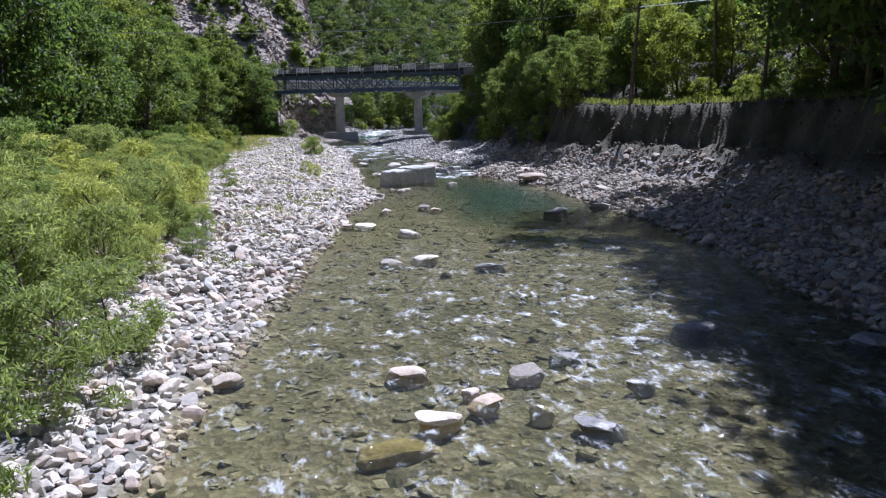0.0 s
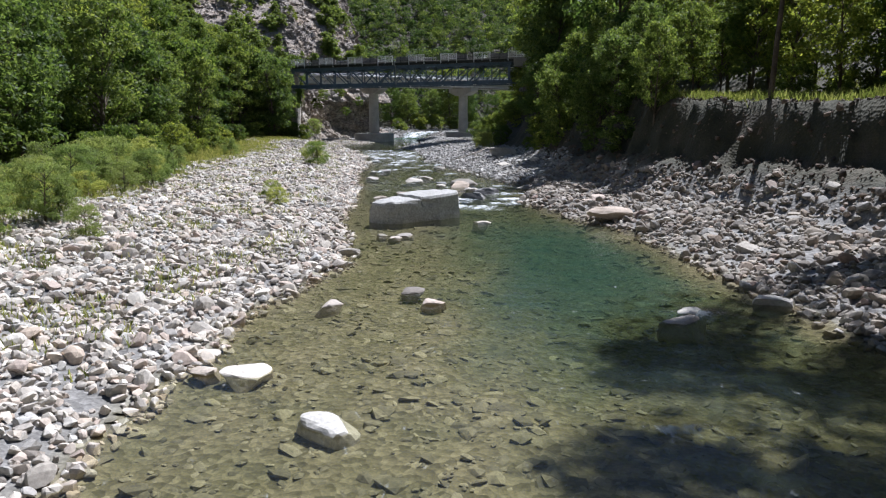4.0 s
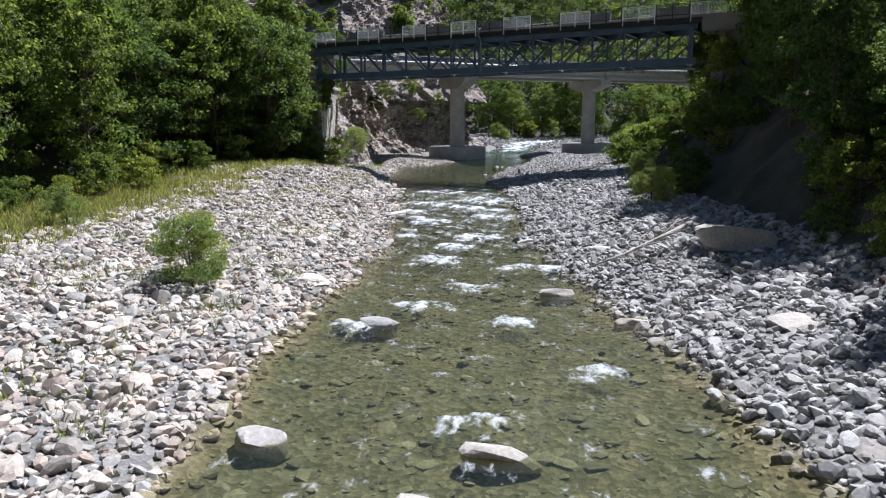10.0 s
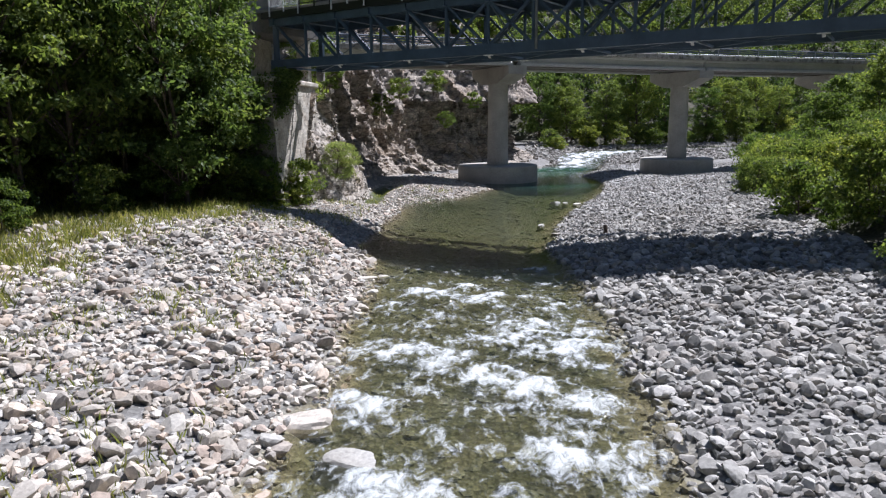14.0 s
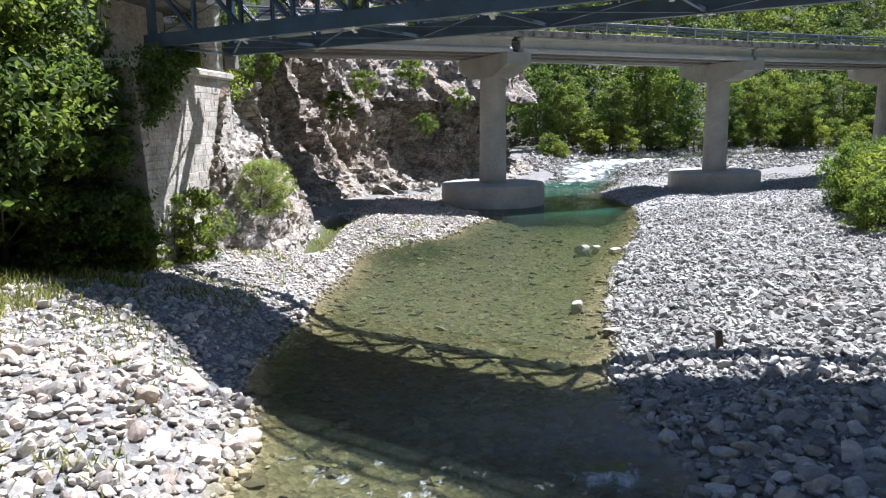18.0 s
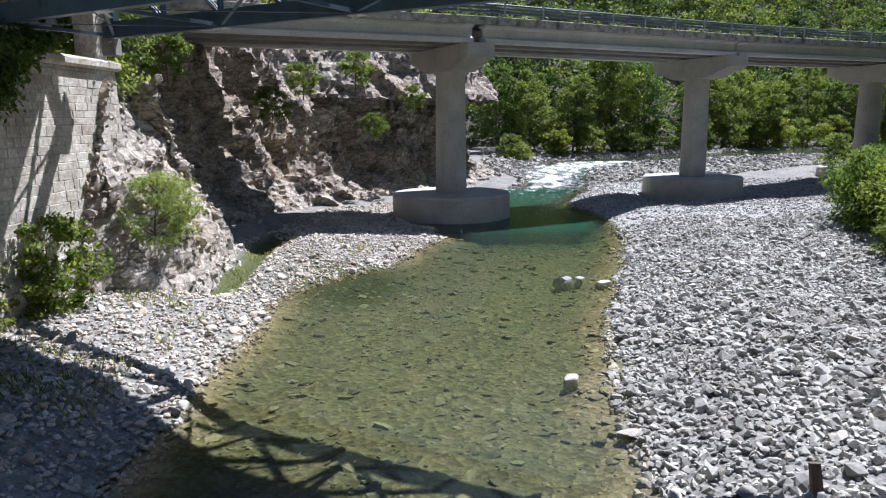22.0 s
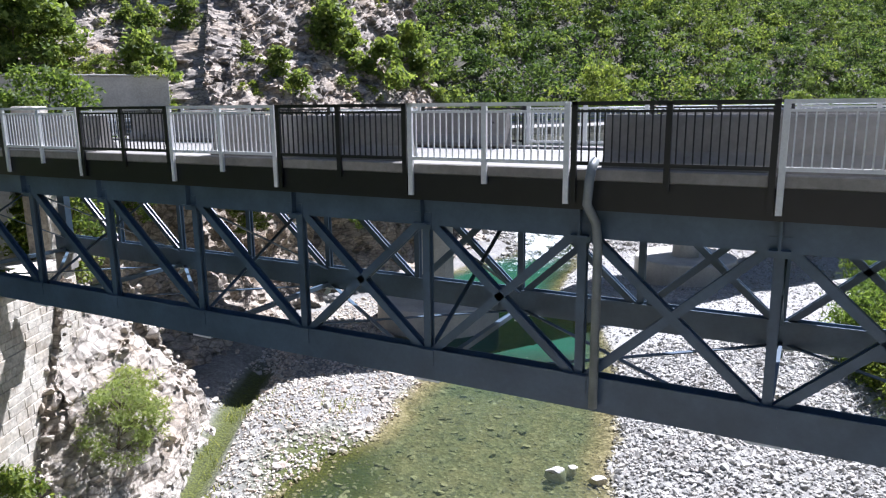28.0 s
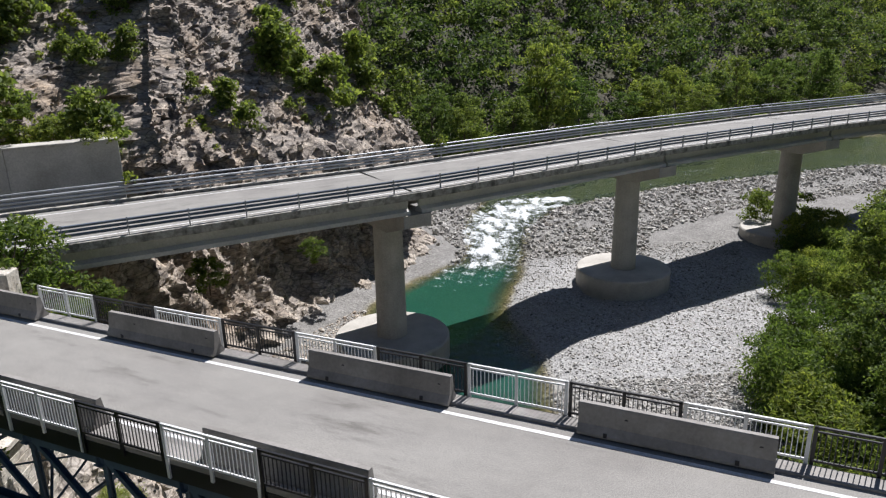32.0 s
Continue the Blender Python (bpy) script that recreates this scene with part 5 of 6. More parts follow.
def make_tree(seed, tall, wide, leaves, size, material, low=0.25, clumps=34, slim=0.55, girth=0.010):
    rng = np.random.default_rng(seed)
    trunk = Shape()
    lean = rng.normal(0, 0.05, 2) * tall
    pts = [(lean[0] * t**1.5, lean[1] * t**1.5, tall * 0.85 * t) for t in (0, 0.2, 0.45, 0.7, 1)]
    r0 = tall * girth + 0.02
    trunk.tube([(0, 0, -0.6)] + pts, [r0 * 1.4, r0 * 1.2, r0, r0 * 0.8, r0 * 0.5, r0 * 0.15], 8)
    cs, rs = [], []
    for i in range(clumps):
        t = low + (1 - low) * rng.uniform(0, 1) ** 0.8
        prof = math.sin(min(1, (1.03 - t) / (1.03 - low)) ** 0.75 * math.pi * 0.78 + 0.1)
        rad = wide * (0.25 + 0.75 * prof) * rng.uniform(0.45, 1.0)
        an = rng.uniform(0, 2 * np.pi)
        c = np.array([rad * math.cos(an) + lean[0] * t, rad * math.sin(an) + lean[1] * t, tall * t])
        cs.append(c)
        rs.append(wide * rng.uniform(0.13, 0.34))
        if i % 3 == 0:
            h = tall * max(t - 0.18, 0.1)
            trunk.tube([(lean[0] * t, lean[1] * t, h), tuple((c + np.array([lean[0] * t, lean[1] * t, h])) / 2 + np.array([0, 0, 0.1])), tuple(c)], [r0 * 0.4, r0 * 0.25, r0 * 0.08], 5)
    v, f = leaf_cloud(rng, np.array(cs), np.array(rs), leaves, size, slim=slim)
    return trunk.mesh("trunk", M_bark), mesh_from("crown", v, f, material)


def plant_kind(meshes, name, label, category, group):
    def at(x, y, z, scale, turn, stretch=1.0):
        t = tagged(new(name), label, category, group)
        t.matrix_basis = pose(x, y, z, 0, 0, turn) @ Matrix.Diagonal((scale, scale, scale * stretch, 1))
        put("trunk", meshes[0], t)
        put("crown", meshes[1], t)
        return t
    return at


TALL = [plant_kind(make_tree(100 + i, 13, 3.6, 8000, 0.165, (M_leaf, M_leafd, M_leaf, M_leafd, M_leaf)[i], 0.16, 84), "tree", "tall broadleaf tree with dense green foliage on the bank", "tree", "bank trees") for i in range(5)]
BUSH = [plant_kind(make_tree(200 + i, 2.4, 1.3, 3800, 0.085, M_willow, 0.05, 60, 0.22), "willow_bush", "pale green willow bush growing in the river gravel", "bush", "willow bushes") for i in range(3)]
FINE = [plant_kind(make_tree(400 + i, 3.2, 2.1, 3600, 0.125, M_fine, 0.04, 70, 0.34), "willow_shrub", "dense grey-green willow shrub beside the gravel bar", "shrub", "willow shrubs") for i in range(2)]
SHADE_TREE = [plant_kind(make_tree(500 + i, 44, 5.0, 4600, 0.32, M_leaf, 0.55, 54, girth=0.0024), "poplar", "very tall tree added on the terrace to shade the stream", "tree", "terrace poplars") for i in range(2)]
SHRUB = [plant_kind(make_tree(300 + i, 3.4, 2.0, 3200, 0.115, M_leaf, 0.06, 44), "shrub", "green leafy shrub at the foot of the bank", "shrub", "bank shrubs") for i in range(2)]


def grow(kinds, spots, rng, lo, hi, sink=0.1, z=None, stretch=(0.9, 1.2)):
    for x, y in spots:
        g = float(height(np.array([x]), np.array([y]))[0]) if z is None else z
        kinds[int(rng.integers(len(kinds)))](x, y, g - sink, rng.uniform(lo, hi), rng.uniform(0, 360), rng.uniform(*stretch))


rng = np.random.default_rng(77)


def spread(n, x0, x1, y0, y1, gap, test=lambda x, y: True):
    out, cells = [], {}
    for _ in range(n * 14):
        x, y = rng.uniform(x0, x1), rng.uniform(y0, y1)
        if not test(x, y):
            continue
        k = (int(x // gap), int(y // gap))
        if all((x - a) ** 2 + (y - b) ** 2 > gap * gap for i in (-1, 0, 1) for j in (-1, 0, 1) for a, b in cells.get((k[0] + i, k[1] + j), ())):
            out.append((x, y))
            cells.setdefault(k, []).append((x, y))
            if len(out) == n:
                break
    return out


# wooded hillside on the left
grow(TALL[1:2] + TALL[3:4], spread(50, -44, -20, -122, -58, 3.3, lambda x, y: x < np.interp(y, [-122, -60, -20, 0, 6, 16], [-28.5, -29.5, -27, -22.5, -22, -28])), rng, 0.8, 1.3)
grow(TALL, spread(52, -44, -20, -58, 16, 3.3, lambda x, y: x < np.interp(y, [-122, -60, -20, 0, 6, 16], [-28.5, -29.5, -27, -22.5, -22, -28])), rng, 0.8, 1.3)
# trees on the right bank
LIGHT = TALL[0:1] + TALL[2:3] + TALL[4:5]
inland = lambda x, y: x - TERRACE(y) - np.interp(y, [-30, 8], [0, 3])
grow(TALL[1:2] + TALL[3:4], spread(14, 17, 30, -80, -40, 2.6, lambda x, y: 0.3 < inland(x, y) < 3.5), rng, 0.42, 0.68)
grow(LIGHT, spread(26, 18, 34, -76, 8, 3.6, lambda x, y: 3.5 < inland(x, y) < 9), rng, 0.4, 0.7)
grow(LIGHT, spread(30, 22, 44, -108, 8, 4.2, lambda x, y: (9 if y > -76 else 21) < inland(x, y) < 26), rng, 0.8, 1.15)
grow(TALL, [(25.5, -19), (26.5, -25.5), (26, -15), (28, -31)], rng, 1.45, 1.6)
grow(TALL, spread(44, 14.5, 40, -146, -108, 2.5, lambda x, y: x > (18.0 if y < -128 else 24.0 if y < -118 else 27)), rng, 1.7, 2.4)
grow(TALL, [(25.6, -117), (26.2, -113.5), (27.8, -110), (29.5, -106), (31.5, -102), (28.5, -115)], rng, 1.8, 2.2)
grow(TALL, [(22.7, -121.5), (23.7, -118), (22.7, -125)], rng, 2.1, 2.4)
grow(TALL[1:2] + TALL[3:4], [(25.6, -11.0), (27.5, -13.6), (29.2, -8.0), (31, -12.5)], rng, 1.1, 1.35)
grow(TALL[0:1] + TALL[2:3] + TALL[4:5], spread(16, 25, 44, -112, -72, 3.2, lambda x, y: TERRACE(y) + 8 < x < TERRACE(y) + 17), rng, 0.45, 0.8)
# added tall trees, crowns out of view, that cast the shadow on the stream
grow(SHADE_TREE, [(27.6, -99.0), (29.5, -104.5), (26.6, -93.5), (31.0, -110.0)], rng, 0.98, 1.1)
grow(TALL[1:2] + TALL[3:4], [(23.5, -27.0), (23.5, -56.0)], rng, 1.2, 1.35)
# willows on the left flat
grow(BUSH, spread(230, -27, -10, -145, -63, 0.95, lambda x, y: x < np.interp(y, [-145, -134, -124, -99, -82, -63], [-11.4, -11.7, -12.6, -15.6, -17.6, -19.4])), rng, 0.6, 1.25)
grow(BUSH, spread(46, -30, -18, -143, -88, 1.5, lambda x, y: x < -19 - 0.08 * (y + 143)), rng, 1.5, 2.3)
grow(SHRUB, spread(44, -30, -19.5, -70, 7, 1.8, lambda x, y: x < np.interp(y, [-70, -20, 0, 7], [-25, -24, -20.5, -20])), rng, 0.5, 1.1)
grow(SHRUB, spread(70, 12, 26, -74, 10, 1.5, lambda x, y: x > TERRACE(y) - 1.0), rng, 0.4, 0.95)
grow(SHRUB, spread(34, 25.0, 34, -112, -78, 1.5, lambda x, y: x > TERRACE(y) + 3), rng, 0.4, 0.8)
grow(FINE, [(22.6, 28.5), (22.8, 25.2), (22.4, 22.0), (24.6, 31.0), (24.0, 19.0)], rng, 1.1, 1.35)
grow(FINE, spread(90, 15, 44, 8, 62, 1.6, lambda x, y: x > 19.5 + 0.62 * max(y - 26, 0)), rng, 0.7, 1.2)
grow(TALL, spread(14, 26, 50, 14, 60, 3.0, lambda x, y: x > 25 + 0.6 * max(y - 24, 0)), rng, 0.5, 0.8)
grow(BUSH, [(-8.2, -49.2), (-8.9, -47.4)], rng, 0.95, 1.1)
grow(BUSH, [(-7.7, -83.9), (13.3, -24.5), (-13.6, -98), (-8.7, -80.4), (-13.5, -113), (-14.8, -108), (-12.4, -117.5), (-15.5, -103), (-12.0, -122)], rng, 0.5, 0.75)
grow(BUSH, [(13.0, -28.7), (13.9, -28.0), (14.5, -20.2), (-24.3, -39.7), (-19.8, -38.1), (-22.8, -62.6), (-17.6, -76.0), (-20.5, -70.5), (-25.0, -52.0)], rng, 0.8, 1.1)
grow(SHRUB, [(-16.6, 9.3), (-16.3, 10.4), (-17.3, 7.4), (-21.2, 1.5), (-19, 4.2), (-18.3, 5.6)], rng, 0.6, 0.9)
grow(TALL[1:2] + TALL[3:4], [(-20.5, 3.2), (-19.8, 0.0), (-21.5, 6.4), (-23.5, 4.5), (-20.6, 4.8), (-24.5, 7.2)], rng, 0.9, 1.15)
grow(TALL[1:2] + TALL[3:4], [(-19.3, 5.3), (-21.6, 4.2)], rng, 0.72, 0.85)
grow(SHRUB, [(-18.0, 6.5), (-19.8, 6.2), (-21.8, 6.3)], rng, 0.8, 1.1)
grow(BUSH, [(-14.6, 15.4), (-14.9, 16.9)], rng, 1.0, 1.3, z=2.1)
grow(TALL, spread(40, -62, -23, 19, 44, 3.0, lambda x, y: abs((x + 27.2) * 0.357 - (y - 29.9) * 0.934) > 7.5 and x < -36), rng, 0.7, 1.1)
for u in range(-26, 9, 2):
    c = FIRST @ Vector((u + rng.uniform(-0.6, 0.6), 9.6 + rng.uniform(-0.5, 1.2), 17.6))
    SHRUB[u // 2 % 2](c.x, c.y, c.z, rng.uniform(1.0, 1.7) if u < 4 else rng.uniform(0.5, 0.8), rng.uniform(0, 360))
TALL[0](-17.8, 19.6, 9.0, 0.66, 40)
# bushes rooted in the rock
for x, y, z, s in ((-18.4, 19.5, 8.6, 1.1), (-19.4, 20.5, 8.0, 1.0), (-14.3, 42.1, 9.5, 0.7), (-11.0, 47.0, 10.5, 0.8), (-9.6, 47.5, 6.0, 0.6), (-15.5, 37.3, 7.5, 0.7), (-6.3, 52.3, 8.5, 0.6), (-18.0, 25.8, 10, 0.7)):
    SHRUB[int(rng.integers(2))](x, y, z, s, rng.uniform(0, 360))


def joined(name, label, kinds, rows, material):
    """Plants too many to count, as one mesh: rows of x, y, z, scale, turn."""
    V, F, n0 = [], [], 0
    for i, (x, y, z, k, a) in enumerate(rows):
        v, f = kinds[i % len(kinds)]
        ca, sa = math.cos(a), math.sin(a)
        w = v @ np.array([[ca, sa, 0], [-sa, ca, 0], [0, 0, 1]]) * k + np.array([x, y, z])
        V.append(w)
        F.append(f + n0)
        n0 += len(v)
    return tagged(new(name, mesh_from(name, np.concatenate(V), np.concatenate(F), material)), label, "bushes", kind="stuff")


def bush_leaves(seed, tall, wide, leaves, size):
    r = np.random.default_rng(seed)
    n = 26
    t, a = r.uniform(0.12, 1.0, n), r.uniform(0, 2 * np.pi, n)
    rad = wide * np.sqrt(np.clip(1.05 - t, 0.05, 1)) * r.uniform(0.3, 1.0, n)
    return leaf_cloud(r, np.stack([rad * np.cos(a), rad * np.sin(a), tall * t], 1), wide * r.uniform(0.2, 0.42, n), leaves, size)


def on_slope(n, seed, lo, hi, x0, x1, y0, y1, zmax=72):
    """Places on the rock slope, in patches."""
    r = np.random.default_rng(seed)
    dg = bpy.context.evaluated_depsgraph_get()
    rows = []
    while len(rows) < n:
        x, y = r.uniform(x0, x1), r.uniform(y0, y1)
        hit, loc, nor, *_ = scene.ray_cast(dg, (x, y, 120), (0, 0, -1))
        if hit and 15.5 < loc.z < zmax and nor.z > 0.2 and noise.noise(Vector((x * 0.13, y * 0.13, 2.0))) > 0.02:
            rows.append((x, y, loc.z - 0.25, r.uniform(lo, hi), r.uniform(0, 6.28)))
    return rows


joined("slope_bushes", "green bushes clinging to the rock slope in patches", [bush_leaves(600 + i, 2.6, 1.5, 900, 0.17) for i in range(4)], on_slope(190, 31, 0.3, 0.9, -58, 3, 36, 96) + on_slope(95, 33, 0.9, 2.1, -58, 3, 36, 96), M_leafd)
joined("slope_tufts", "dry yellow-green tufts between the rocks", [bush_leaves(620 + i, 0.7, 0.6, 90, 0.12) for i in range(3)], on_slope(420, 35, 0.5, 1.3, -58, 3, 36, 90), M_fine)


def scree(name, label, source, n, lo, hi, seed, keep, material=None):
    """Angular blocks lying on a rock face."""
    r = np.random.default_rng(seed)
    v = np.array([p.co for p in bpy.data.objects[source].data.vertices])
    v = v[keep(v)]
    p = v[r.integers(0, len(v), n)] + r.normal(0, 0.12, (n, 3))
    V, F = scatter(broken_shapes(9, 14, seed), p, sizes(r, n, lo, hi, 2.2), r, 0.9)
    tagged(new(name, mesh_from(name, V, F, material or M_scree)), label, "rubble", kind="stuff")


scree("slope_rubble", "angular grey-brown rubble covering the rock slope", "rock_slope", 17000, 0.12, 0.7, 71, lambda v: (v[:, 2] > 12) & (v[:, 2] < 46))
scree("cliff_rubble", "angular broken blocks standing out of the rock face", "cliff", 4200, 0.08, 0.38, 72, lambda v: v[:, 2] > 0)
scree("outcrop_rubble", "pale angular blocks on the rock outcrop", "rock_outcrop", 900, 0.10, 0.45, 73, lambda v: v[:, 2] > 0, M_pale)


# climbing leaves over the shaded corner of the abutment
def ivy():
    r = np.random.default_rng(640)
    c = []
    for k in range(150):
        t = r.uniform(0, 1)
        if k % 3:
            c.append((AX1 + 0.25 + r.uniform(0, 0.35), AY0 + 4.6 * t, 10.6 - 3.6 * (1 - t) * r.uniform(0, 1)))
        else:
            c.append((AX0 + 5 + 4.7 * t, AY0 - 0.3, r.uniform(3.0, 10.6)))
    v, f = leaf_cloud(r, np.array(c), r.uniform(0.3, 0.75, len(c)), 9000, 0.10, 0.8)
    tagged(new("ivy", mesh_from("ivy", v, f, M_leafd)), "dark ivy hanging over the stone abutment corner", "ivy", kind="stuff")


ivy()


# grass and weeds
def blades(name, label, n, zone, test, seed, tall=0.45):
    r = np.random.default_rng(seed)
    x, y = r.uniform(zone[0], zone[1], n), r.uniform(zone[2], zone[3], n)
    tuft = fbm(x, y, 6.0, 4.0, 3) + 0.4 * fbm(x, y, 1.7, 9.0, 2)
    ok = test(x, y) & (tuft > r.uniform(-0.6, 0.5, n)) & (outside(x, y) > 1.5)
    x, y = x[ok], y[ok]
    z = height(x, y)
    a, h = r.uniform(0, 6.28, len(x)), tall * r.uniform(0.4, 1.3, len(x))
    lean = r.normal(0, 0.35, (len(x), 2)) * h[:, None]
    w = 0.012 + 0.03 * h
    p = np.stack([x, y, z], 1)
    side = np.stack([np.cos(a) * w, np.sin(a) * w, 0 * a], 1)
    tip = np.stack([lean[:, 0], lean[:, 1], h], 1)
    v = np.stack([p - side, p + side, p + 0.6 * tip + 0.7 * side, p + tip + np.array([0, 0, -0.05])], 1).reshape(-1, 3)
    tagged(new(name, mesh_from(name, v, np.arange(len(v)).reshape(-1, 4), M_grass)), label, "grass", kind="stuff")


blades("grass", "tall yellow-green grass on the left flat", 90000, (-26, -11, -148, 8), lambda x, y: x < np.interp(y, [-148, -136, -125, -105, -85, -60, -20, 8], [-13, -13.5, -14.5, -16.5, -19, -20.5, -19.5, -17.5]), 41, 0.6)
blades("grass", "yellow-green grass strip at the foot of the wood", 110000, (-30, -14, -84, 7), lambda x, y: x < np.interp(y, [-84, -60, -40, -15, 0, 7], [-17.5, -19.0, -18.0, -17.0, -16.0, -15.5]) + 2.2 * fbm(x, y, 7.0, 2.0, 2), 45, 0.5)
blades("weeds", "sparse weeds between the stones", 210000, (-22, 16, -125, 26), lambda x, y: (x < -4.5) & (fbm(x, y, 9.0, 1.0, 2) > 0.0), 42, 0.34)
blades("terrace_grass", "dry grass along the terrace edge", 90000, (19, 36, -122, -74), lambda x, y: x > TERRACE(y) + 1.7, 43, 0.55)


# far woods
def woods(name, label, spots, tall, seed, per=230, size=0.55):
    r = np.random.default_rng(seed)
    V, F, T, n0 = [], [], [], 0
    base = height(np.array([p[0] for p in spots]), np.array([p[1] for p in spots]))
    for (x, y), z in zip(spots, base):
        h = tall * r.uniform(0.7, 1.25)
        n = 15
        t = r.uniform(0.12, 1.0, n)
        w = h * 0.24 * np.sin(np.clip(1.08 - t, 0, 1) ** 0.7 * 2.4)
        a = r.uniform(0, 6.28, n)
        c = np.stack([x + w * np.cos(a) * 0.7, y + w * np.sin(a) * 0.7, z + h * t], 1)
        v, f = leaf_cloud(r, c, h * r.uniform(0.065, 0.12, n), per, size, slim=0.55)
        V.append(v)
        T.append(np.full(len(v), r.uniform()))
        F.append(f + n0)
        n0 += len(v)
    me = mesh_from(name, np.concatenate(V), np.concatenate(F), M_wood_far)
    attribute(me, "tone", np.concatenate(T))
    tagged(new(name, me), label, "woods", kind="stuff")


far = lambda x, y: y > 108 + 0.62 * max(x - 8, 0) and x > -14 - 0.1 * (y - 100)
woods("far_woods", "dense green broadleaf woods on the far valley side", spread(880, -60, 235, 100, 300, 5.4, far), 18, 5, 820, 0.36)
past = lambda x, y: float(outside(np.array([x]), np.array([y]))[0])
grow(TALL[1:2] + TALL[3:4], spread(30, 2, 90, 78, 150, 4.2, lambda x, y: 4 < past(x, y) < 13 and y > 84 + 0.55 * x), rng, 0.8, 1.3)
grow(SHRUB, spread(40, 2, 90, 78, 150, 2.0, lambda x, y: 2.0 < past(x, y) < 6 and y > 82 + 0.5 * x), rng, 0.6, 1.5)
grow(FINE, spread(30, 3, 100, 78, 150, 2.2, lambda x, y: 1.5 < past(x, y) < 5 and y > 82 + 0.5 * x), rng, 0.5, 1.1)
grow(FINE + SHRUB, [(41.5, 61), (44, 62.5), (46, 64.5), (39.5, 58.5), (45.5, 70.5), (41, 71)], rng, 0.9, 1.5)
woods("far_woods", "woods on the slope behind the rock wall", spread(300, -150, -10, 112, 260, 5.5, lambda x, y: x < CLIFF(y) - 30), 16, 6, 480, 0.45)
woods("hill_woods", "dark woods high on the left hillside", spread(330, -110, -46, -190, 42, 4.0), 14, 7, 330, 0.4)
woods("hill_woods", "woods high on the right hillside", spread(420, 42, 130, -170, 110, 4.2, lambda x, y: x > TERRACE(y) + 20), 14, 8, 330, 0.4)


# ---- boulders ----
M_wet = rough_surface("dark wet stone", [(0.3, (0.12, 0.115, 0.11)), (0.55, (0.20, 0.195, 0.185)), (0.75, (0.30, 0.29, 0.275))], 1.2, 9.0, 0.5, 0.45)
PALE, WET, SHORE = "pale rounded boulder standing in the stream", "dark wet boulder in the rapids", "pale grey boulder on the gravel bank"


def boulders(rows, label, sink=0.15, tall=(0.28, 0.42), seed=0):
    r = random.Random(seed)
    for i, (x, y, h) in enumerate(rows):
        up = h * r.uniform(tall[0], tall[1]) * 0.95
        g = float(height(np.array([x]), np.array([y]))[0])
        top = max(float(LEVEL(y)), g) + up
        base = max(float(LEVEL(y)), g)
        boulder(500 + seed * 40 + i, x, y, base, h * 1.08, h * r.uniform(0.65, 0.9), top - base, r.uniform(-35, 35), (r.uniform(-5, 5), r.uniform(-5, 5)), label, deep=base - g + 0.2, material=M_wet if label == WET else None)


boulders([(-4.8, -135.0, 0.48), (-2.1, -135.6, 0.45), (-4.6, -137.9, 0.56), (-3.7, -136.6, 0.26), (-3.4, -137.2, 0.41), (-2.4, -137.7, 0.28), (-4.1, -122.3, 0.47), (-2.5, -121.7, 0.61), (-2.5, -115.1, 0.58), (-9.1, -134.8, 0.36), (-8.7, -126.4, 0.46), (-10.3, -136.0, 0.30), (7.9, -108.2, 0.46)], PALE, seed=1)
boulders([(-1.5, -138.6, 0.44), (-0.8, -134.6, 0.38), (0.2, -136.7, 0.34), (3.6, -133.2, 0.58), (-0.2, -123.8, 0.58), (7.5, -135.2, 0.71), (4.8, -34.4, 0.59), (4.1, -65.1, 0.65)], WET, seed=2, tall=(0.2, 0.32))
boulders([(-11.1, -128.8, 0.75), (-12.0, -135.9, 0.51), (-11.6, -137.4, 0.38), (-10.0, -140.4, 0.35), (-9.5, -132.5, 0.47), (-4.6, -112.0, 0.55), (-5.5, -111.9, 0.36), (10.9, -107.4, 0.61), (13.7, -100.8, 0.69), (12.9, -83.6, 0.96), (11.7, -77.7, 0.73), (11.0, -70.5, 0.74), (10.8, -81.6, 0.45)], SHORE, seed=3)
boulders([(7.3, -109.0, 0.58), (-0.4, -104.6, 0.46), (-2.9, -97.3, 0.57), (-3.0, -106.2, 0.40), (0.2, -106.2, 0.43), (0.4, -73.4, 0.53), (0.1, -80.0, 0.53), (-0.9, -77.8, 0.54), (-1.4, -76.1, 0.48), (4.2, -89.5, 0.53), (-0.7, -93.7, 0.34), (-0.2, -93.0, 0.37), (-1.3, -93.1, 0.31)], PALE, seed=4)
boulders([(1.5, -63.3, 0.93), (3.0, -60.5, 0.74), (-2.2, -60.1, 0.61), (-0.8, -51.7, 0.77), (5.4, -47.0, 0.69), (3.8, -67.5, 0.57), (-2.1, -51.4, 0.34), (8.6, -51.5, 0.62), (10.6, -70.2, 0.69), (1.6, -72.4, 0.43), (-0.0, -72.5, 0.27), (7.6, -50.8, 0.54), (6.0, -71.5, 0.67), (5.9, -71.9, 0.68)], PALE, seed=5, tall=(0.3, 0.42))
boulders([(11.8, -53.2, 0.93), (15.0, -54.8, 0.91), (10.5, -60.3, 0.51), (7.7, -39.8, 0.48), (8.3, -40.0, 0.54), (-4.7, -45.9, 0.88), (-5.1, -48.2, 0.48), (-7.1, -34.7, 0.51), (-6.1, -37.8, 0.37), (12.5, -26.3, 0.62), (-8.7, -35.5, 0.44), (-9.0, -5.2, 0.59), (-5.8, -11.1, 0.52), (-5.0, -10.7, 0.26), (6.5, 8.6, 0.38)], SHORE, seed=6)
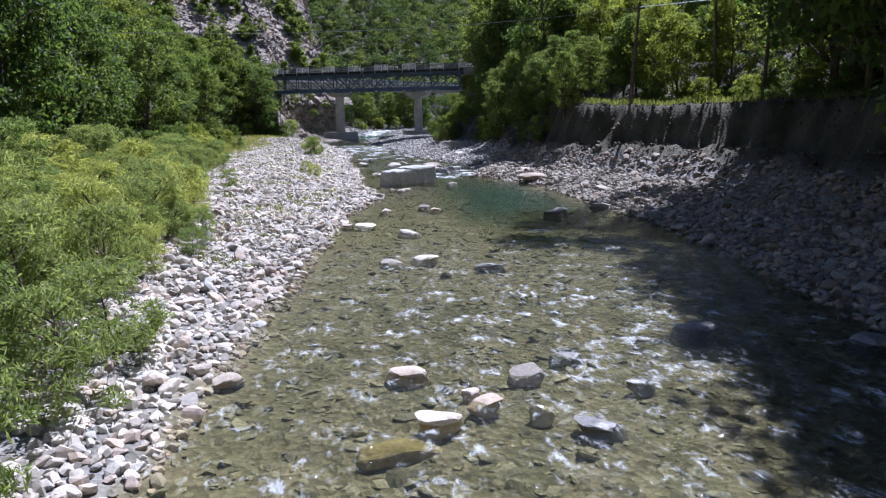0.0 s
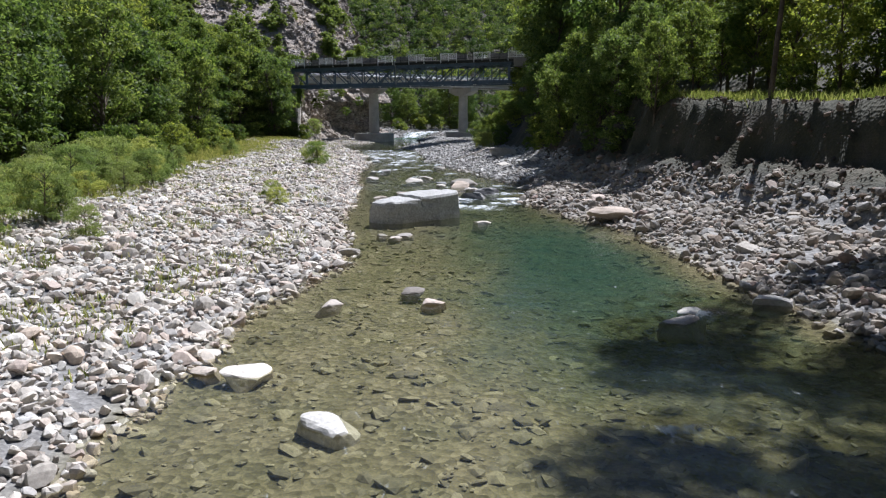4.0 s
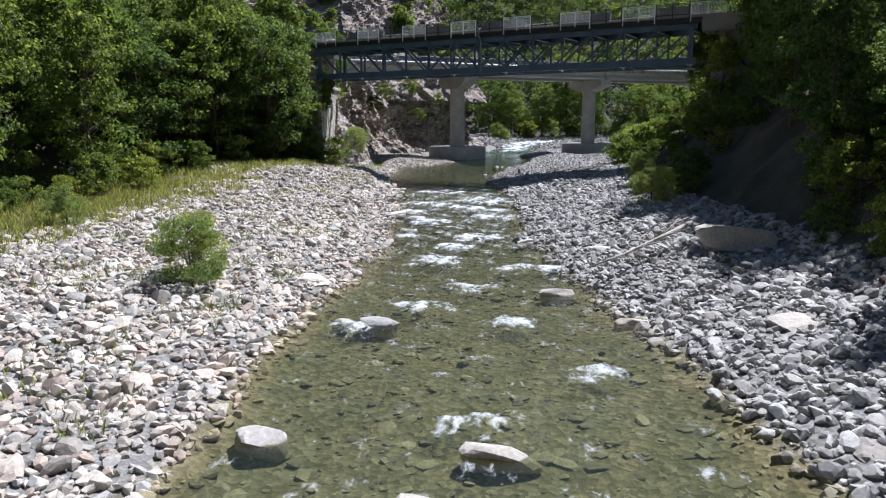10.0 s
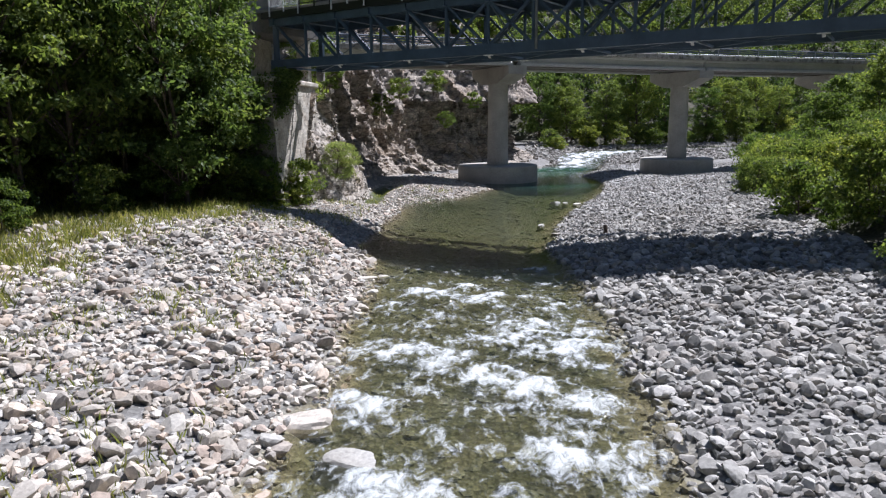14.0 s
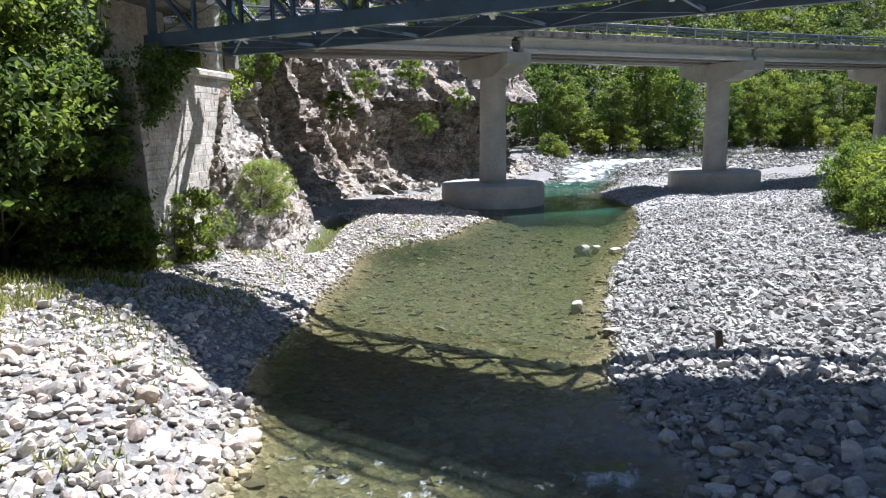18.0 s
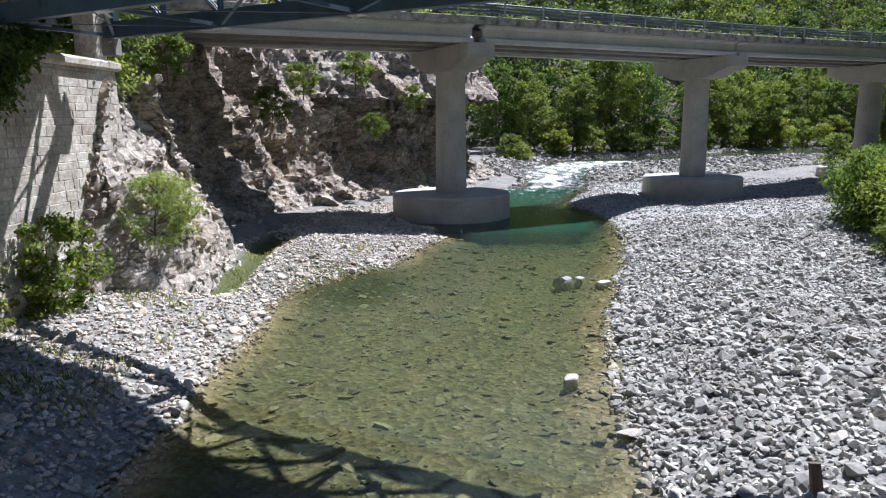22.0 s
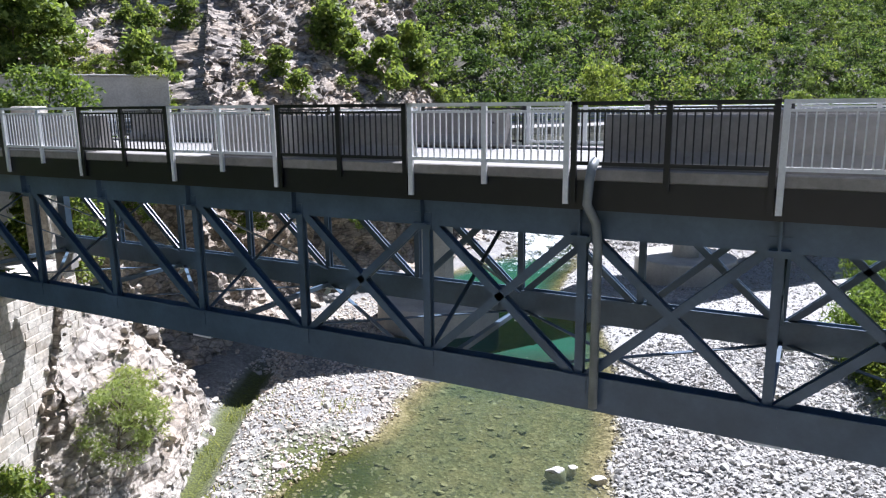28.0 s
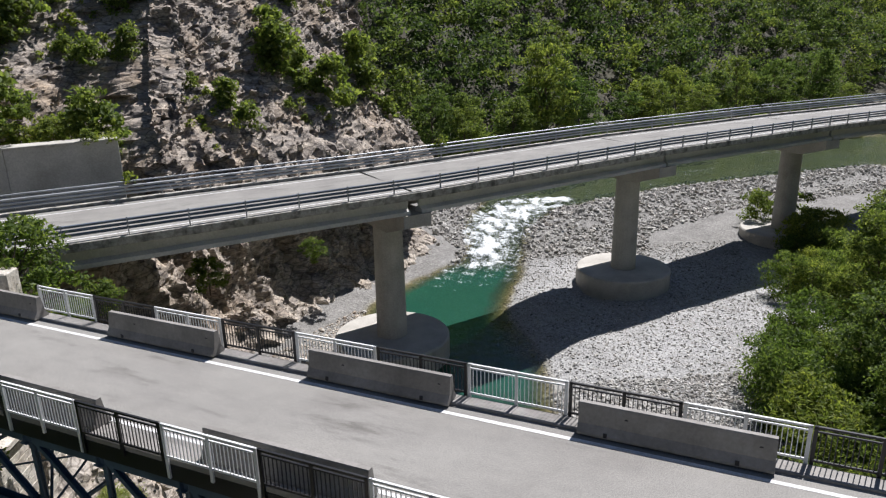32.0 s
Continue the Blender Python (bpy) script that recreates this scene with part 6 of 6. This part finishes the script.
boulders([(-1.9, -32.4, 0.44), (-3.8, -25.6, 0.75), (-2.1, -27.6, 0.73), (4.8, -36.0, 0.77), (3.5, 18.6, 0.43), (3.2, 2.0, 0.40), (5.2, 17.9, 0.36), (4.3, 18.9, 0.24), (2.2, 5.7, 0.29)], PALE, seed=7)
boulder(901, 5.9, -66.5, -0.70, 1.3, 0.95, 0.55, 10, (4, -4), "large pale rounded boulder in midstream", deep=0.6)
boulder(905, 5.3, -68.8, -0.72, 1.0, 0.7, 0.45, 20, (12, 0), "pale wedge-shaped boulder leaning in midstream", deep=0.6)
boulder(903, 5.6, -77.1, -0.76, 1.35, 0.7, 0.55, -35, (4, 6), "dark grey slab boulder tilted in the rapids", material=M_wet, deep=0.6)
boulder(904, 6.8, -74.3, -0.75, 1.05, 0.75, 0.48, 10, (0, 0), "dark grey rounded boulder in the rapids", material=M_wet, deep=0.6)
boulder(906, 13.3, -42.9, 1.0, 1.75, 1.3, 0.8, 15, (0, -3), "large grey boulder half buried in the gravel bank", deep=1.2)
boulder(907, 11.3, -89.8, -0.35, 1.25, 0.9, 0.42, 5, (0, 0), "flat dark boulder at the waterside")
boulder(908, -5.6, -138.6, -1.35, 1.05, 0.75, 0.22, 3, (0, 0), "flat yellowish slab under shallow water", material=rough_surface("yellow-brown algae stone", [(0.3, (0.26, 0.20, 0.07)), (0.7, (0.42, 0.34, 0.15))], 2.0, 12.0, 0.5, 0.9))


def split_boulder():
    """A flat-topped block, cracked across."""
    ob = tagged(new("split_boulder"), "large flat-topped pale boulder cracked in two in midstream", "boulder")
    outl = {'left_half': [(-1.96, -88.4), (-0.95, -89.11), (-0.19, -88.96), (0.97, -88.23), (0.46, -87.03), (-0.13, -86.07), (-0.5, -85.41), (-1.54, -86.76)], 'right_half': [(1.04, -88.18), (1.99, -87.78), (3.18, -86.91), (3.27, -85.85), (2.83, -84.8), (1.97, -84.23), (1.11, -84.14), (-0.41, -85.36), (-0.07, -86.03), (0.53, -86.98)]}
    for nm, pts in outl.items():
        top_h = 0.42 if nm == "left_half" else 0.55
        bm = bmesh.new()
        rings = []
        for z, grow_by in ((-1.9, 1.04), (-0.75, 1.06), (-0.1, 1.03), (top_h - 0.12, 1.0), (top_h, 0.95)):
            cx, cy = sum(p[0] for p in pts) / len(pts), sum(p[1] for p in pts) / len(pts)
            rings.append([bm.verts.new((cx + (px - cx) * grow_by, cy + (py - cy) * grow_by, z + 0.05 * (px - 0.3) * (z > 0))) for px, py in pts])
        for a, b in zip(rings, rings[1:]):
            for i in range(len(pts)):
                j = (i + 1) % len(pts)
                bm.faces.new((a[i], a[j], b[j], b[i]))
        bm.faces.new(rings[-1])
        bmesh.ops.triangulate(bm, faces=bm.faces[:])
        bmesh.ops.subdivide_edges(bm, edges=bm.edges[:], cuts=3, use_grid_fill=True)
        for v in bm.verts:
            v.co += Vector((0, 0, 1)) * 0.05 * noise.fractal(v.co * 1.3, 1.0, 2.0, 4) + 0.10 * noise.noise_vector(v.co * 2.2) * (0.3 if v.co.z > top_h - 0.05 else 1.0)
        me = bpy.data.meshes.new(nm)
        bm.to_mesh(me)
        bm.free()
        me.materials.append(M_split)
        put(nm, me, ob)


M_split = rough_surface("smooth pale sandstone", [(0.25, (0.32, 0.31, 0.28)), (0.55, (0.42, 0.41, 0.38)), (0.8, (0.48, 0.47, 0.44))], 0.8, 10.0, 0.35, 0.85)
split_boulder()

# driftwood
branch = tagged(new("driftwood_branch"), "bleached bare driftwood branch on the stones", "driftwood")
part("stem", Shape().tube([(6.82, -45.86, 0.25), (8.34, -44.69, 0.55), (10.04, -43.14, 0.95), (11.94, -41.68, 1.5)], [0.04, 0.06, 0.08, 0.10], 7), M_wood, branch, smooth=True)
part("side_branch", Shape().tube([(8.91, -44.21, 0.68), (9.57, -44.30, 0.95), (10.53, -44.00, 1.1)], [0.05, 0.035, 0.015], 6), M_wood, branch, smooth=True)
part("side_branch", Shape().tube([(10.23, -43.04, 1.0), (11.18, -41.79, 1.5), (12.03, -41.11, 1.7)], [0.05, 0.035, 0.015], 6), M_wood, branch, smooth=True)
for a, b, c in (((7.4, -45.4, 0.36), (7.9, -45.7, 0.62), (8.6, -45.9, 0.7)), ((9.2, -43.9, 0.76), (9.3, -43.2, 1.0), (9.8, -42.5, 1.15)), ((9.9, -43.3, 0.92), (10.6, -43.4, 1.25), (11.3, -43.5, 1.5)), ((11.0, -42.4, 1.22), (11.2, -41.7, 1.25), (11.9, -40.8, 1.3))):
    part("side_branch", Shape().tube([a, b, c], [0.035, 0.025, 0.01], 6), M_wood, branch, smooth=True)
stump = tagged(new("broken_post"), "short dark broken wooden post among stones", "post")
part("stake", Shape().tube([(5.73, -1.87, 0.2), (5.68, -1.63, 1.15)], [0.13, 0.11], 7), plain("weathered brown wood", (0.13, 0.09, 0.065), 0.8), stump)

# utility pole and cables
pole = tagged(new("utility_pole"), "dark wooden utility pole standing on the terrace edge", "pole")
part("mast", Shape().tube([(21.81, -87.23, 5.5), (21.96, -87.23, 9.5), (22.34, -87.22, 15.2)], [0.17, 0.15, 0.11], 10), M_bark, pole)
part("cross_arm", Shape().bar((21.63, -87.42, 14.6), (22.96, -87.03, 14.7), 0.1, 0.12), M_bark, pole)
for x in (21.7, 22.9):
    part("insulator", Shape().lathe([(0.04, 0), (0.07, 0.05), (0.05, 0.12), (0.02, 0.16)], 10), M_white, pole, m=pose(x, -87.2, 14.74))


def cable(name, a, b, sag, label):
    a, b = Vector(a), Vector(b)
    pts = [tuple(a.lerp(b, t) - Vector((0, 0, sag * 4 * t * (1 - t)))) for t in [i / 24 for i in range(25)]]
    tagged(new(name, Shape().tube(pts, [0.022] * 25, 5).mesh(name, M_galv)), label, "cable")


cable("overhead_cable", (22.3, -87.2, 14.75), (-40, -86, 13.2), 1.6, "thin overhead cable spanning the stream")
cable("overhead_cable", (22.3, -87.2, 14.75), (60, -108, 20), 1.0, "thin overhead cable rising into the trees")
